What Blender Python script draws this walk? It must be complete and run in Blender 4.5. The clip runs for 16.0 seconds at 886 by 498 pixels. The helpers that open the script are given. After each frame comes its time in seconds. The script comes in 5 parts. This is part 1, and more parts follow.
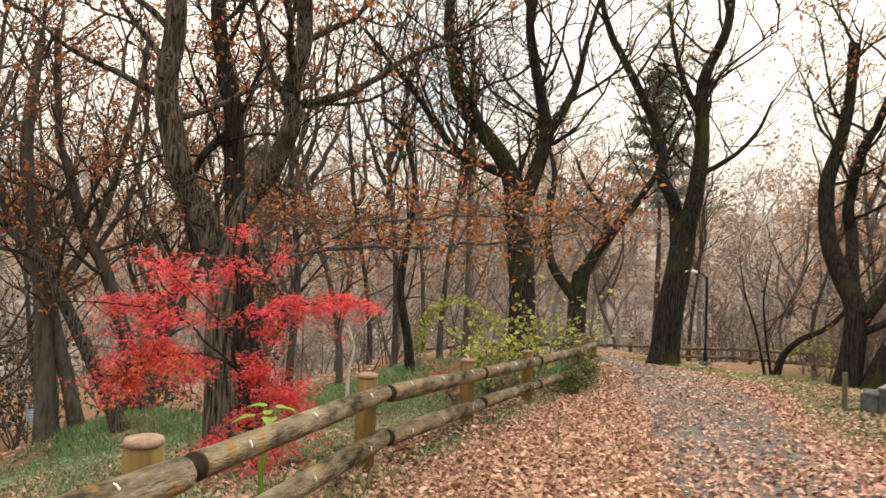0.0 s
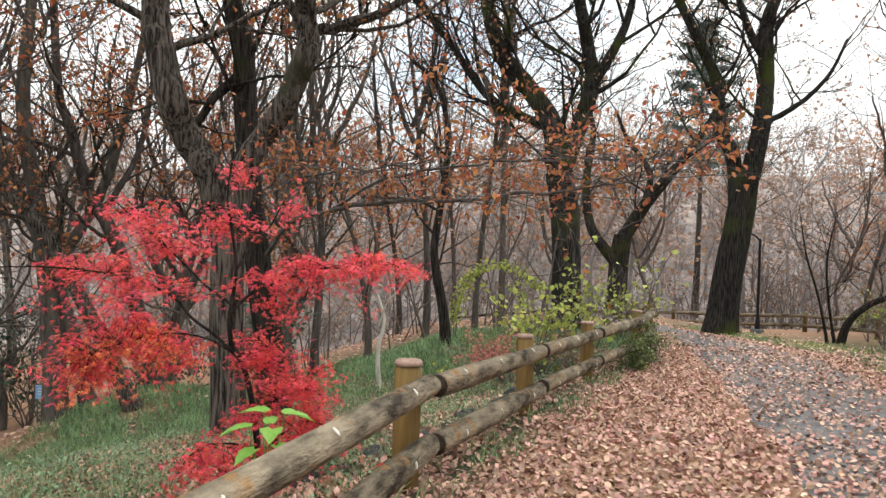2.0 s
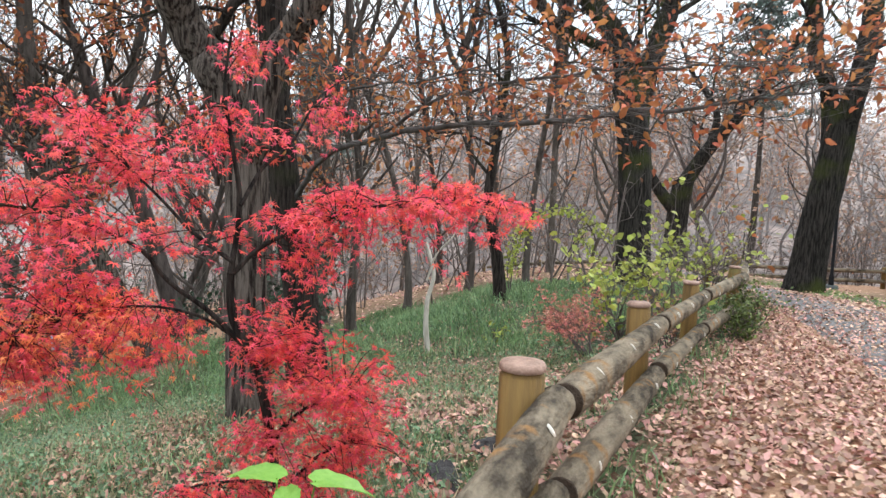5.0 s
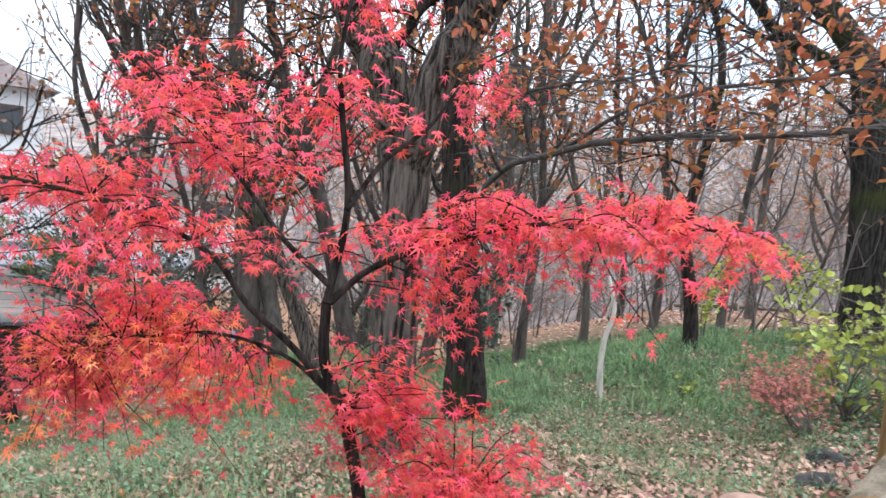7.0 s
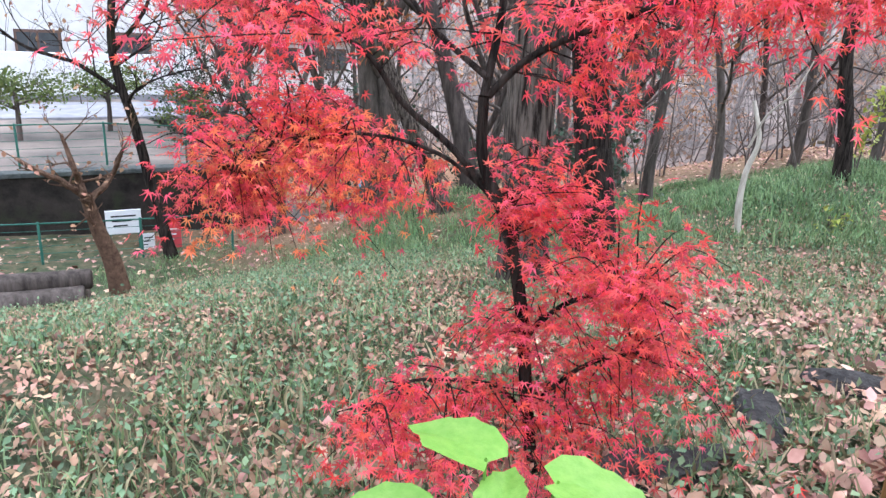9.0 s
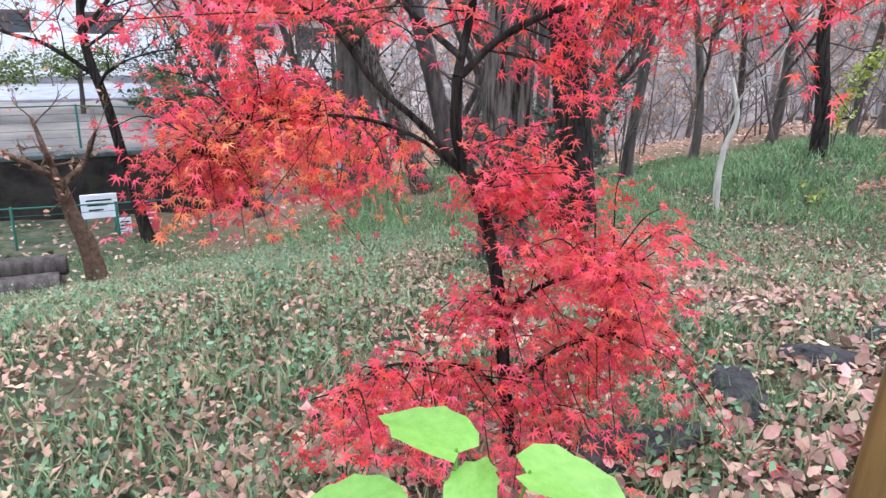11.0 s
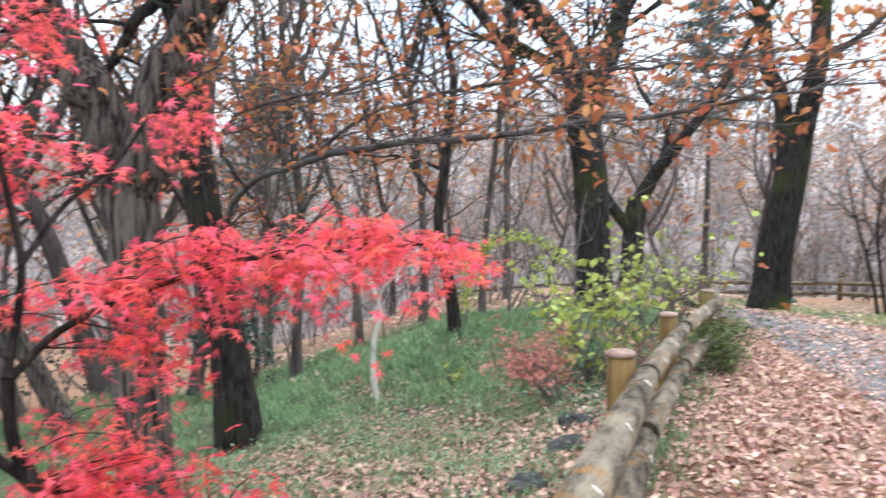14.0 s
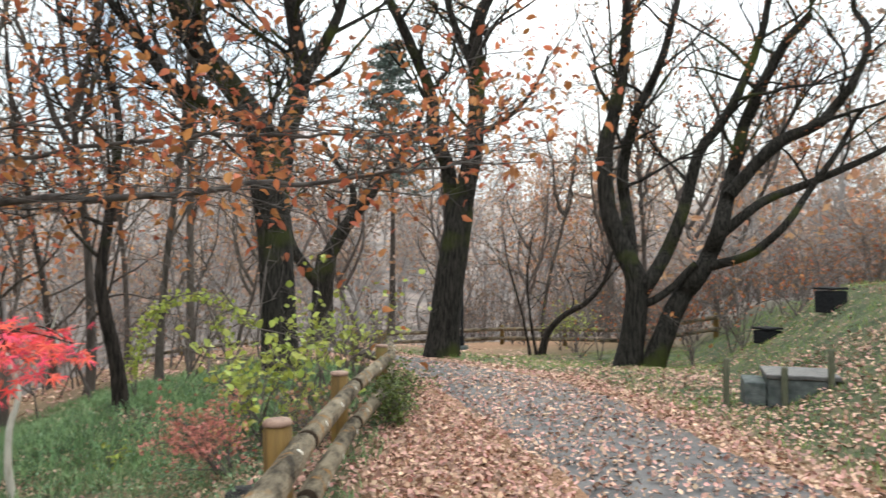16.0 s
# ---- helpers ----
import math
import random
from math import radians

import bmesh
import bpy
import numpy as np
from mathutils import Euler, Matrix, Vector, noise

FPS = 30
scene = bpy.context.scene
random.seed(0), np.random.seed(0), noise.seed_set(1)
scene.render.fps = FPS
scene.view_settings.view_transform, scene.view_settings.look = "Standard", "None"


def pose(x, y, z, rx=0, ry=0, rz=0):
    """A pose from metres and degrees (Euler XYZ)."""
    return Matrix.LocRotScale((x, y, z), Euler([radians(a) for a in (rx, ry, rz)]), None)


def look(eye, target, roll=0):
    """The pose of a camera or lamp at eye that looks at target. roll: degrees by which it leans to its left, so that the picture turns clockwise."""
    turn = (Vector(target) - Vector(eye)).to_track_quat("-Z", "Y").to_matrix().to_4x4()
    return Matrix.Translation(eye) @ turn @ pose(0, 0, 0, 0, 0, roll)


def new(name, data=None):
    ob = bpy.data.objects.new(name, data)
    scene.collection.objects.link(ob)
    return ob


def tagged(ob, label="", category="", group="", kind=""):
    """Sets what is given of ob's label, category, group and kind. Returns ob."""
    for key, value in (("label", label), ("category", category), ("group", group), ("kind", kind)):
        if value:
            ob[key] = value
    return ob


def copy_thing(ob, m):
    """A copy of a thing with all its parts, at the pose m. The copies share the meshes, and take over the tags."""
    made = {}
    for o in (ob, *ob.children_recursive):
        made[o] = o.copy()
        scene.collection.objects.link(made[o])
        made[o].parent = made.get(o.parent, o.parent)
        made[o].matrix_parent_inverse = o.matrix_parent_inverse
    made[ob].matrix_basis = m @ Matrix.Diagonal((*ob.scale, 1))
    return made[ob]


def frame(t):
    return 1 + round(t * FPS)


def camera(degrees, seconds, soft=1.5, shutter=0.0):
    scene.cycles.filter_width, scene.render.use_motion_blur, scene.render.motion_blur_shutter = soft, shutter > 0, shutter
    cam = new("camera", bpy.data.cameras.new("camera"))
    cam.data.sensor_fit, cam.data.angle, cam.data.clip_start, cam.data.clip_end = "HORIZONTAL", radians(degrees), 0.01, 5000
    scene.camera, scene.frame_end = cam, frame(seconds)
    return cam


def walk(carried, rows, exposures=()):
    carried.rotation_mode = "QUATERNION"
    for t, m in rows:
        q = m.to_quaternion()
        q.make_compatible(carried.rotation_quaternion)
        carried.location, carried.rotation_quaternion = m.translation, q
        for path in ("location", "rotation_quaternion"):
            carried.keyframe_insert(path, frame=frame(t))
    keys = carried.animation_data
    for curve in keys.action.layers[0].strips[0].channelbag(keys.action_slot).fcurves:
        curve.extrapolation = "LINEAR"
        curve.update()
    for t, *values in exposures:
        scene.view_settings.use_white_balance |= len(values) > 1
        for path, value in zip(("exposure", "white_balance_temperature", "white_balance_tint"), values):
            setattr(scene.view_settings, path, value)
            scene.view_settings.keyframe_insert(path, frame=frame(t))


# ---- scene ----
cam = camera(64.9, 16.0, soft=1.4, shutter=0.5)
METRES, EYE, TILT, LEAN, TURN = 5.5, 1.5, 1.5, -2.0, 0.0
ROWS = [
    (0.0, 0.0, 0.0, 0.0, 0.0, 0.0, 0.0),
    (0.5, -0.0062, 0.079, -0.0123, 1.45, -0.63, 0.89),
    (1.0, -0.018, 0.1508, -0.0162, 1.62, -1.71, -0.43),
    (1.5, -0.0349, 0.2192, -0.0201, 0.21, -2.66, 0.74),
    (2.0, -0.046, 0.2919, -0.0292, 2.13, -2.68, 0.67),
    (2.5, -0.0623, 0.3511, -0.0332, 1.3, -2.86, 0.19),
    (3.0, -0.0819, 0.4083, -0.0381, 0.31, -4.31, 1.34),
    (3.5, -0.0942, 0.4673, -0.0428, 2.68, -3.44, 1.05),
    (4.0, -0.1076, 0.5172, -0.0483, 3.94, -5.06, 0.52),
    (6.5, -0.1485, 0.7607, -0.0702, 12.79, -7.66, -1.51),
    (7.0, -0.1495, 0.7928, -0.0724, 20.22, -5.56, -3.12),
    (7.5, -0.1579, 0.8008, -0.075, 21.78, -7.53, -1.1),
    (8.0, -0.1665, 0.7975, -0.0834, 24.03, -10.08, -0.59),
    (8.5, -0.1714, 0.7937, -0.092, 26.81, -13.22, -0.6),
    (9.0, -0.1756, 0.7945, -0.1044, 29.28, -18.32, -0.22),
    (11.5, -0.1741, 0.8053, -0.1042, 26.24, -20.06, -0.12),
    (12.0, -0.1643, 0.8101, -0.0907, 20.02, -15.81, 1.08),
    (12.5, -0.1542, 0.8109, -0.0781, 15.52, -11.54, 3.17),
    (13.0, -0.145, 0.8091, -0.0696, 11.98, -9.2, 3.71),
    (13.5, -0.135, 0.8085, -0.064, 7.3, -6.45, 2.78),
    (14.0, -0.1224, 0.8101, -0.0604, 1.05, -5.05, 2.1),
    (14.5, -0.109, 0.8105, -0.0565, -5.68, -4.05, 1.67),
    (15.0, -0.0958, 0.81, -0.052, -11.37, -2.71, 1.98),
    (15.5, -0.0826, 0.8098, -0.0501, -18.13, -1.63, 1.7),
    (16.0, -0.0755, 0.809, -0.0487, -23.48, -1.37, 1.42),
]
walk(cam, [(t, pose(0, 0, EYE, TILT, LEAN, TURN) @ pose(METRES * x, METRES * y, METRES * z, 90 + pitch, roll, yaw)) for t, x, y, z, yaw, pitch, roll in ROWS],
     exposures=[(0, 0.75, 8100, 8), (2, 0.8, 6600, 6), (4, 0.97, 6200, 6), (7, 1.25, 5800, 8), (9, 1.4, 5650, 11), (12, 1.4, 5500, 12), (14, 1.45, 5700, 6), (16, 0.95, 6350, 2)])

# ---- sky, sun ----
world = bpy.data.worlds.new("sky")
scene.world = world
world.use_nodes = True
wn, wl = world.node_tree.nodes, world.node_tree.links
sky = wn.new("ShaderNodeTexSky")
sky.sky_type, sky.sun_disc, sky.sun_elevation, sky.sun_rotation = "NISHITA", False, radians(32), radians(35)
cloud_map = wn.new("ShaderNodeTexCoord")
cloud = wn.new("ShaderNodeTexNoise")
cloud.inputs["Scale"].default_value, cloud.inputs["Detail"].default_value = 2.6, 7.0
wl.new(cloud_map.outputs["Generated"], cloud.inputs["Vector"])
cloud_ramp = wn.new("ShaderNodeValToRGB")
cloud_ramp.color_ramp.elements[0].position, cloud_ramp.color_ramp.elements[0].color = 0.36, (0.25, 0.25, 0.25, 1)
cloud_ramp.color_ramp.elements[1].position, cloud_ramp.color_ramp.elements[1].color = 0.52, (1, 1, 1, 1)
wl.new(cloud.outputs["Fac"], cloud_ramp.inputs["Fac"])
cloud_mix = wn.new("ShaderNodeMix")
cloud_mix.data_type = "RGBA"
wl.new(cloud_ramp.outputs["Color"], cloud_mix.inputs["Factor"])
wl.new(sky.outputs["Color"], cloud_mix.inputs[6])
cloud_mix.inputs[7].default_value = (9.6, 9.7, 10.0, 1)
split = wn.new("ShaderNodeSeparateXYZ")
wl.new(cloud_map.outputs["Generated"], split.inputs["Vector"])
rise = wn.new("ShaderNodeMapRange")
rise.inputs["From Min"].default_value, rise.inputs["From Max"].default_value = 0.0, 1.0
rise.inputs["To Min"].default_value, rise.inputs["To Max"].default_value = 0.42, 1.6
wl.new(split.outputs["Z"], rise.inputs["Value"])
dome = wn.new("ShaderNodeVectorMath")
dome.operation = "SCALE"
wl.new(cloud_mix.outputs[2], dome.inputs[0])
wl.new(rise.outputs["Result"], dome.inputs["Scale"])
wl.new(dome.outputs["Vector"], wn["Background"].inputs["Color"])
wn["Background"].inputs["Strength"].default_value = 0.125
sun = new("sun", bpy.data.lights.new("sun", "SUN"))
sun.data.energy, sun.data.angle, sun.data.color = 1.5, radians(20), (1.0, 0.95, 0.88)
sun.matrix_world = look((12, 17, 14), (0, 0, 0))


# ---- material helpers ----
def mat(name, c1, c2, scale=8.0, rough=0.85, bump=0.3, stretch=(1, 1, 1), fine=6.0, island=0.0, c3=None, thresh=0.55, size3=2.0, each=0.0, metal=0.0, trans=0.0, sharp=0.18):
    """Two-tone noise, a third tone in patches, fine relief; island / each: brightness that varies from piece to piece."""
    m = bpy.data.materials.new(name)
    m.use_nodes = True
    n, k = m.node_tree.nodes, m.node_tree.links
    b = n["Principled BSDF"]
    b.inputs["Roughness"].default_value, b.inputs["Metallic"].default_value = rough, metal
    b.inputs["Specular IOR Level"].default_value = 0.1 if rough > 0.84 else 0.35
    co = n.new("ShaderNodeTexCoord")
    mp = n.new("ShaderNodeMapping")
    mp.inputs["Scale"].default_value = stretch
    k.new(co.outputs["Object"], mp.inputs["Vector"])
    no = n.new("ShaderNodeTexNoise")
    no.inputs["Scale"].default_value, no.inputs["Detail"].default_value, no.inputs["Roughness"].default_value = scale, 6, 0.65
    k.new(mp.outputs["Vector"], no.inputs["Vector"])
    ra = n.new("ShaderNodeValToRGB")
    ra.color_ramp.elements[0].position, ra.color_ramp.elements[0].color = 0.5 - sharp, (*c1, 1)
    ra.color_ramp.elements[1].position, ra.color_ramp.elements[1].color = 0.5 + sharp, (*c2, 1)
    k.new(no.outputs["Fac"], ra.inputs["Fac"])
    out = ra.outputs["Color"]
    if c3:
        n3 = n.new("ShaderNodeTexNoise")
        n3.inputs["Scale"].default_value, n3.inputs["Detail"].default_value = size3, 5
        k.new(co.outputs["Object"], n3.inputs["Vector"])
        r3 = n.new("ShaderNodeValToRGB")
        r3.color_ramp.elements[0].position, r3.color_ramp.elements[1].position = thresh, min(1.0, thresh + 0.12)
        k.new(n3.outputs["Fac"], r3.inputs["Fac"])
        mx = n.new("ShaderNodeMix")
        mx.data_type = "RGBA"
        k.new(r3.outputs["Color"], mx.inputs["Factor"])
        k.new(out, mx.inputs[6])
        mx.inputs[7].default_value = (*c3, 1)
        out = mx.outputs[2]
    if island or each:
        hs = n.new("ShaderNodeHueSaturation")
        src_node = n.new("ShaderNodeNewGeometry") if island else n.new("ShaderNodeObjectInfo")
        value = src_node.outputs["Random Per Island" if island else "Random"]
        amount = island or each
        mr = n.new("ShaderNodeMapRange")
        mr.inputs["To Min"].default_value, mr.inputs["To Max"].default_value = 1 - amount, 1 + amount
        k.new(value, mr.inputs["Value"])
        k.new(mr.outputs["Result"], hs.inputs["Value"])
        wh = n.new("ShaderNodeTexWhiteNoise")
        wh.noise_dimensions = "1D"
        k.new(value, wh.inputs["W"])
        mh = n.new("ShaderNodeMapRange")
        mh.inputs["To Min"].default_value, mh.inputs["To Max"].default_value = 0.5 - 0.05 * amount, 0.5 + 0.05 * amount
        k.new(wh.outputs["Value"], mh.inputs["Value"])
        k.new(mh.outputs["Result"], hs.inputs["Hue"])
        k.new(out, hs.inputs["Color"])
        out = hs.outputs["Color"]
    k.new(out, b.inputs["Base Color"])
    if bump:
        nb = n.new("ShaderNodeTexNoise")
        nb.inputs["Scale"].default_value, nb.inputs["Detail"].default_value = scale * fine, 4
        k.new(mp.outputs["Vector"], nb.inputs["Vector"])
        ad = n.new("ShaderNodeMath")
        ad.operation = "ADD"
        k.new(no.outputs["Fac"], ad.inputs[0])
        k.new(nb.outputs["Fac"], ad.inputs[1])
        bp = n.new("ShaderNodeBump")
        bp.inputs["Strength"].default_value, bp.inputs["Distance"].default_value = bump, 0.03
        k.new(ad.outputs["Value"], bp.inputs["Height"])
        k.new(bp.outputs["Normal"], b.inputs["Normal"])
    if trans:
        tr = n.new("ShaderNodeBsdfTranslucent")
        k.new(out, tr.inputs["Color"])
        ms = n.new("ShaderNodeMixShader")
        ms.inputs["Fac"].default_value = trans
        k.new(b.outputs["BSDF"], ms.inputs[1])
        k.new(tr.outputs["BSDF"], ms.inputs[2])
        k.new(ms.outputs["Shader"], n["Material Output"].inputs["Surface"])
    return m


BARK_GREY = mat("grey_bark", (0.018, 0.013, 0.011), (0.15, 0.125, 0.105), 12, 0.95, 1.0, (2.4, 2.4, 0.24), 3, c3=(0.05, 0.05, 0.03), thresh=0.60, size3=1.4, sharp=0.09)
BARK_DARK = mat("dark_bark", (0.010, 0.008, 0.007), (0.05, 0.04, 0.034), 12, 0.95, 0.9, (2.2, 2.2, 0.25), 3, c3=(0.03, 0.033, 0.014), thresh=0.56, size3=0.9, sharp=0.1)
BARK_MOSS = mat("mossy_bark", (0.010, 0.009, 0.008), (0.05, 0.044, 0.038), 12, 0.95, 0.9, (2.2, 2.2, 0.25), 3, c3=(0.05, 0.058, 0.016), thresh=0.53, size3=0.8, sharp=0.1)
# brown-grey bark of the woodland trees, its tones raised to paint in some haze
BARK_FAR = mat("brown_bark", (0.045, 0.038, 0.033), (0.15, 0.125, 0.11), 5, 0.95, 0.5, (2, 2, 0.4), 3, each=0.35)
TWIG = mat("twig_bark", (0.085, 0.068, 0.06), (0.19, 0.16, 0.145), 6, 0.95, 0.0)
TWIG_PALE = mat("pale_dead_bark", (0.38, 0.34, 0.28), (0.6, 0.56, 0.48), 10, 0.9, 0.5, (2, 2, 0.4))
LEAF_OAK = mat("dry_oak_leaf", (0.30, 0.10, 0.04), (0.46, 0.18, 0.075), 9, 0.7, 0.0, island=0.4, trans=0.35)
LEAF_DULL = mat("dull_brown_leaf", (0.27, 0.14, 0.085), (0.40, 0.23, 0.14), 9, 0.75, 0.0, island=0.4, trans=0.3)
LEAF_RED = mat("red_maple_leaf", (0.70, 0.055, 0.07), (0.87, 0.185, 0.20), 5, 0.6, 0.0, island=0.36, trans=0.55)
LEAF_ORANGE = mat("orange_maple_leaf", (0.80, 0.20, 0.08), (0.90, 0.36, 0.17), 5, 0.6, 0.0, island=0.3, trans=0.4)
LEAF_GREEN = mat("bright_green_leaf", (0.16, 0.34, 0.05), (0.24, 0.43, 0.08), 7, 0.5, 0.15, trans=0.35)
LEAF_YELLOW = mat("yellow_green_leaf", (0.28, 0.34, 0.06), (0.42, 0.43, 0.10), 7, 0.55, 0.0, island=0.35, trans=0.35)
LEAF_BUSH = mat("bush_leaf", (0.07, 0.11, 0.03), (0.16, 0.19, 0.05), 7, 0.6, 0.0, island=0.45, trans=0.25)
LEAF_DARK = mat("dark_evergreen_leaf", (0.02, 0.045, 0.025), (0.04, 0.075, 0.04), 6, 0.6, 0.0, island=0.4)
LITTER = mat("fallen_leaf", (0.29, 0.15, 0.105), (0.56, 0.36, 0.275), 6, 0.75, 0.0, island=0.6)
LITTER_OLD = mat("old_fallen_leaf", (0.22, 0.12, 0.075), (0.46, 0.29, 0.20), 6, 0.75, 0.0, island=0.55)
GRASS_BANK = mat("bank_grass_blade", (0.15, 0.23, 0.055), (0.28, 0.37, 0.10), 2.5, 0.6, 0.0, island=0.4, trans=0.2)
GRASS = mat("grass_blade", (0.11, 0.19, 0.08), (0.24, 0.335, 0.15), 2.5, 0.6, 0.0, island=0.45, trans=0.2)
COVER = mat("ground_cover_leaf", (0.09, 0.155, 0.08), (0.22, 0.305, 0.165), 2.0, 0.6, 0.0, island=0.5, trans=0.15)
ASPHALT = mat("worn_asphalt", (0.095, 0.09, 0.09), (0.19, 0.178, 0.174), 4, 0.9, 0.5, fine=40, c3=(0.15, 0.12, 0.10), thresh=0.55, size3=1.2)
POST = mat("stained_post_wood", (0.085, 0.047, 0.012), (0.20, 0.118, 0.03), 6, 0.7, 0.25, (3, 3, 0.25), 4, c3=(0.13, 0.115, 0.03), thresh=0.53, size3=3)
CAP = mat("weathered_end_grain", (0.18, 0.11, 0.08), (0.37, 0.24, 0.18), 20, 0.7, 0.3, fine=5)
RAIL = mat("weathered_rail_wood", (0.035, 0.028, 0.02), (0.245, 0.2, 0.14), 5, 0.85, 0.8, (0.5, 1.6, 1.6), 6, c3=(0.24, 0.13, 0.05), thresh=0.60, size3=6, sharp=0.13)
RAIL_DARK = mat("dark_rail_end", (0.028, 0.02, 0.014), (0.07, 0.05, 0.035), 14, 0.9, 0.4)
PEG = mat("pale_peg", (0.62, 0.58, 0.5), (0.75, 0.70, 0.6), 30, 0.7, 0.0)
IRON = mat("black_painted_iron", (0.008, 0.008, 0.009), (0.022, 0.022, 0.024), 20, 0.86, 0.1)
STONE = mat("dark_stone", (0.025, 0.024, 0.024), (0.085, 0.08, 0.078), 8, 0.9, 0.6, c3=(0.09, 0.11, 0.06), thresh=0.6, size3=4)
CONCRETE = mat("weathered_concrete", (0.05, 0.058, 0.056), (0.13, 0.14, 0.135), 7, 0.9, 0.4, c3=(0.09, 0.12, 0.08), thresh=0.58, size3=3)


# ---- mesh helpers ----
def mesh_of(name, verts, faces, smooth=True):
    """A mesh from arrays: (n, 3) places and (m, 3 or 4) corner numbers."""
    verts, faces = np.asarray(verts, np.float32), np.asarray(faces, np.int32)
    me = bpy.data.meshes.new(name)
    me.vertices.add(len(verts))
    me.vertices.foreach_set("co", verts.ravel())
    me.loops.add(faces.size)
    me.loops.foreach_set("vertex_index", faces.ravel())
    me.polygons.add(len(faces))
    me.polygons.foreach_set("loop_start", np.arange(0, faces.size, faces.shape[1], dtype=np.int32))
    me.polygons.foreach_set("use_smooth", np.full(len(faces), smooth))
    me.update(calc_edges=True)
    return me


def part(name, shape, material, parent=None, label=""):
    """One mesh object, from a bmesh or a mesh, under a thing or a part."""
    if isinstance(shape, bmesh.types.BMesh):
        me = bpy.data.meshes.new(name)
        shape.to_mesh(me)
        shape.free()
    else:
        me = shape
    if not me.materials:
        me.materials.append(material)
    ob = new(name, me)
    ob.parent = parent
    return tagged(ob, label)


class Shape:
    """Gathers tubes and loose pieces into one pair of arrays."""

    def __init__(self):
        self.v, self.f, self.count = [], [], 0

    def add(self, v, f):
        self.v.append(v)
        self.f.append(f + self.count)
        self.count += len(v)

    def tube(self, pts, radii, sides=6, lumps=0.0, rng=None):
        pts, radii = np.asarray(pts, float), np.asarray(radii, float)
        n = len(pts)
        tan = np.gradient(pts, axis=0)
        tan /= np.linalg.norm(tan, axis=1)[:, None] + 1e-9
        ref = np.where(np.abs(tan[:, 2:3]) > 0.9, np.array([[1.0, 0, 0]]), np.array([[0, 0, 1.0]]))
        a = np.cross(tan, ref)
        a /= np.linalg.norm(a, axis=1)[:, None] + 1e-9
        for i in range(1, n):
            a[i] = a[i - 1] - tan[i] * (a[i - 1] @ tan[i])
            a[i] /= np.linalg.norm(a[i]) + 1e-9
        b = np.cross(tan, a)
        ang = np.linspace(0, 2 * math.pi, sides, endpoint=False)
        r = radii[:, None] * np.ones(sides)
        if lumps:
            phase = rng.uniform(0, 6.28, 3)
            r = r * (1 + lumps * np.sin(2 * ang + phase[0])[None] + lumps * 0.7 * np.sin(5 * ang[None] + phase[1] + np.arange(n)[:, None] * 0.35) + rng.uniform(-lumps, lumps, (n, sides)) * 0.4)
        v = pts[:, None] + (np.cos(ang)[None, :, None] * a[:, None] + np.sin(ang)[None, :, None] * b[:, None]) * r[:, :, None]
        i = np.arange(n - 1)[:, None] * sides
        j = np.arange(sides)[None]
        jn = (j + 1) % sides
        f = np.stack([i + j, i + jn, i + sides + jn, i + sides + j], -1).reshape(-1, 4)
        self.add(v.reshape(-1, 3), f)

    def mesh(self, name, smooth=True):
        return mesh_of(name, np.concatenate(self.v), np.concatenate(self.f), smooth)


def curve_through(pts, steps=5):
    """A smooth line through points (Catmull-Rom)."""
    p = np.asarray(pts, float)
    p = np.vstack([2 * p[0] - p[1], p, 2 * p[-1] - p[-2]])
    out = []
    for i in range(1, len(p) - 2):
        for t in np.linspace(0, 1, steps, endpoint=False):
            out.append(0.5 * (2 * p[i] + (p[i + 1] - p[i - 1]) * t + (2 * p[i - 1] - 5 * p[i] + 4 * p[i + 1] - p[i + 2]) * t * t + (3 * p[i] - p[i - 1] - 3 * p[i + 1] + p[i + 2]) * t ** 3))
    out.append(p[-2])
    return np.array(out)


def rotations(rng, n, tilt=0.5, flat=True):
    """n turn matrices: any heading, tilted from the level by about tilt radians (or hanging every way)."""
    head, t, spin = rng.uniform(0, 2 * math.pi, n), rng.normal(0, tilt, n), rng.normal(0, tilt, n)
    if not flat:
        t, spin = rng.uniform(-1.5, 1.5, n), rng.uniform(-1.5, 1.5, n)
    ch, sh, ct, st, cs, ss = np.cos(head), np.sin(head), np.cos(t), np.sin(t), np.cos(spin), np.sin(spin)
    z, o = np.zeros(n), np.ones(n)
    rz = np.stack([ch, -sh, z, sh, ch, z, z, z, o], -1).reshape(n, 3, 3)
    rx = np.stack([o, z, z, z, ct, -st, z, st, ct], -1).reshape(n, 3, 3)
    ry = np.stack([cs, z, ss, z, o, z, -ss, z, cs], -1).reshape(n, 3, 3)
    return rz @ rx @ ry


def hanging(rng, lead):
    """Turn matrices for leaves that point along their twig and droop."""
    n = len(lead)
    tip = lead * 0.7 + np.array((0, 0, -0.45)) + rng.normal(0, 0.45, (n, 3))
    tip /= np.linalg.norm(tip, axis=1)[:, None]
    face = np.array((0, 0, 1.0)) + rng.normal(0, 0.45, (n, 3))
    across = np.cross(tip, face)
    across /= np.linalg.norm(across, axis=1)[:, None]
    return np.stack([across, tip, np.cross(across, tip)], -1)


def scatter(shape_v, shape_f, places, turns, sizes):
    """Copies of one small piece as arrays."""
    n, m = len(places), len(shape_v)
    v = np.einsum("nij,mj->nmi", turns, shape_v) * np.asarray(sizes)[:, None, None] + places[:, None]
    f = shape_f[None] + (np.arange(n) * m)[:, None, None]
    return v.reshape(-1, 3), f.reshape(-1, shape_f.shape[1])


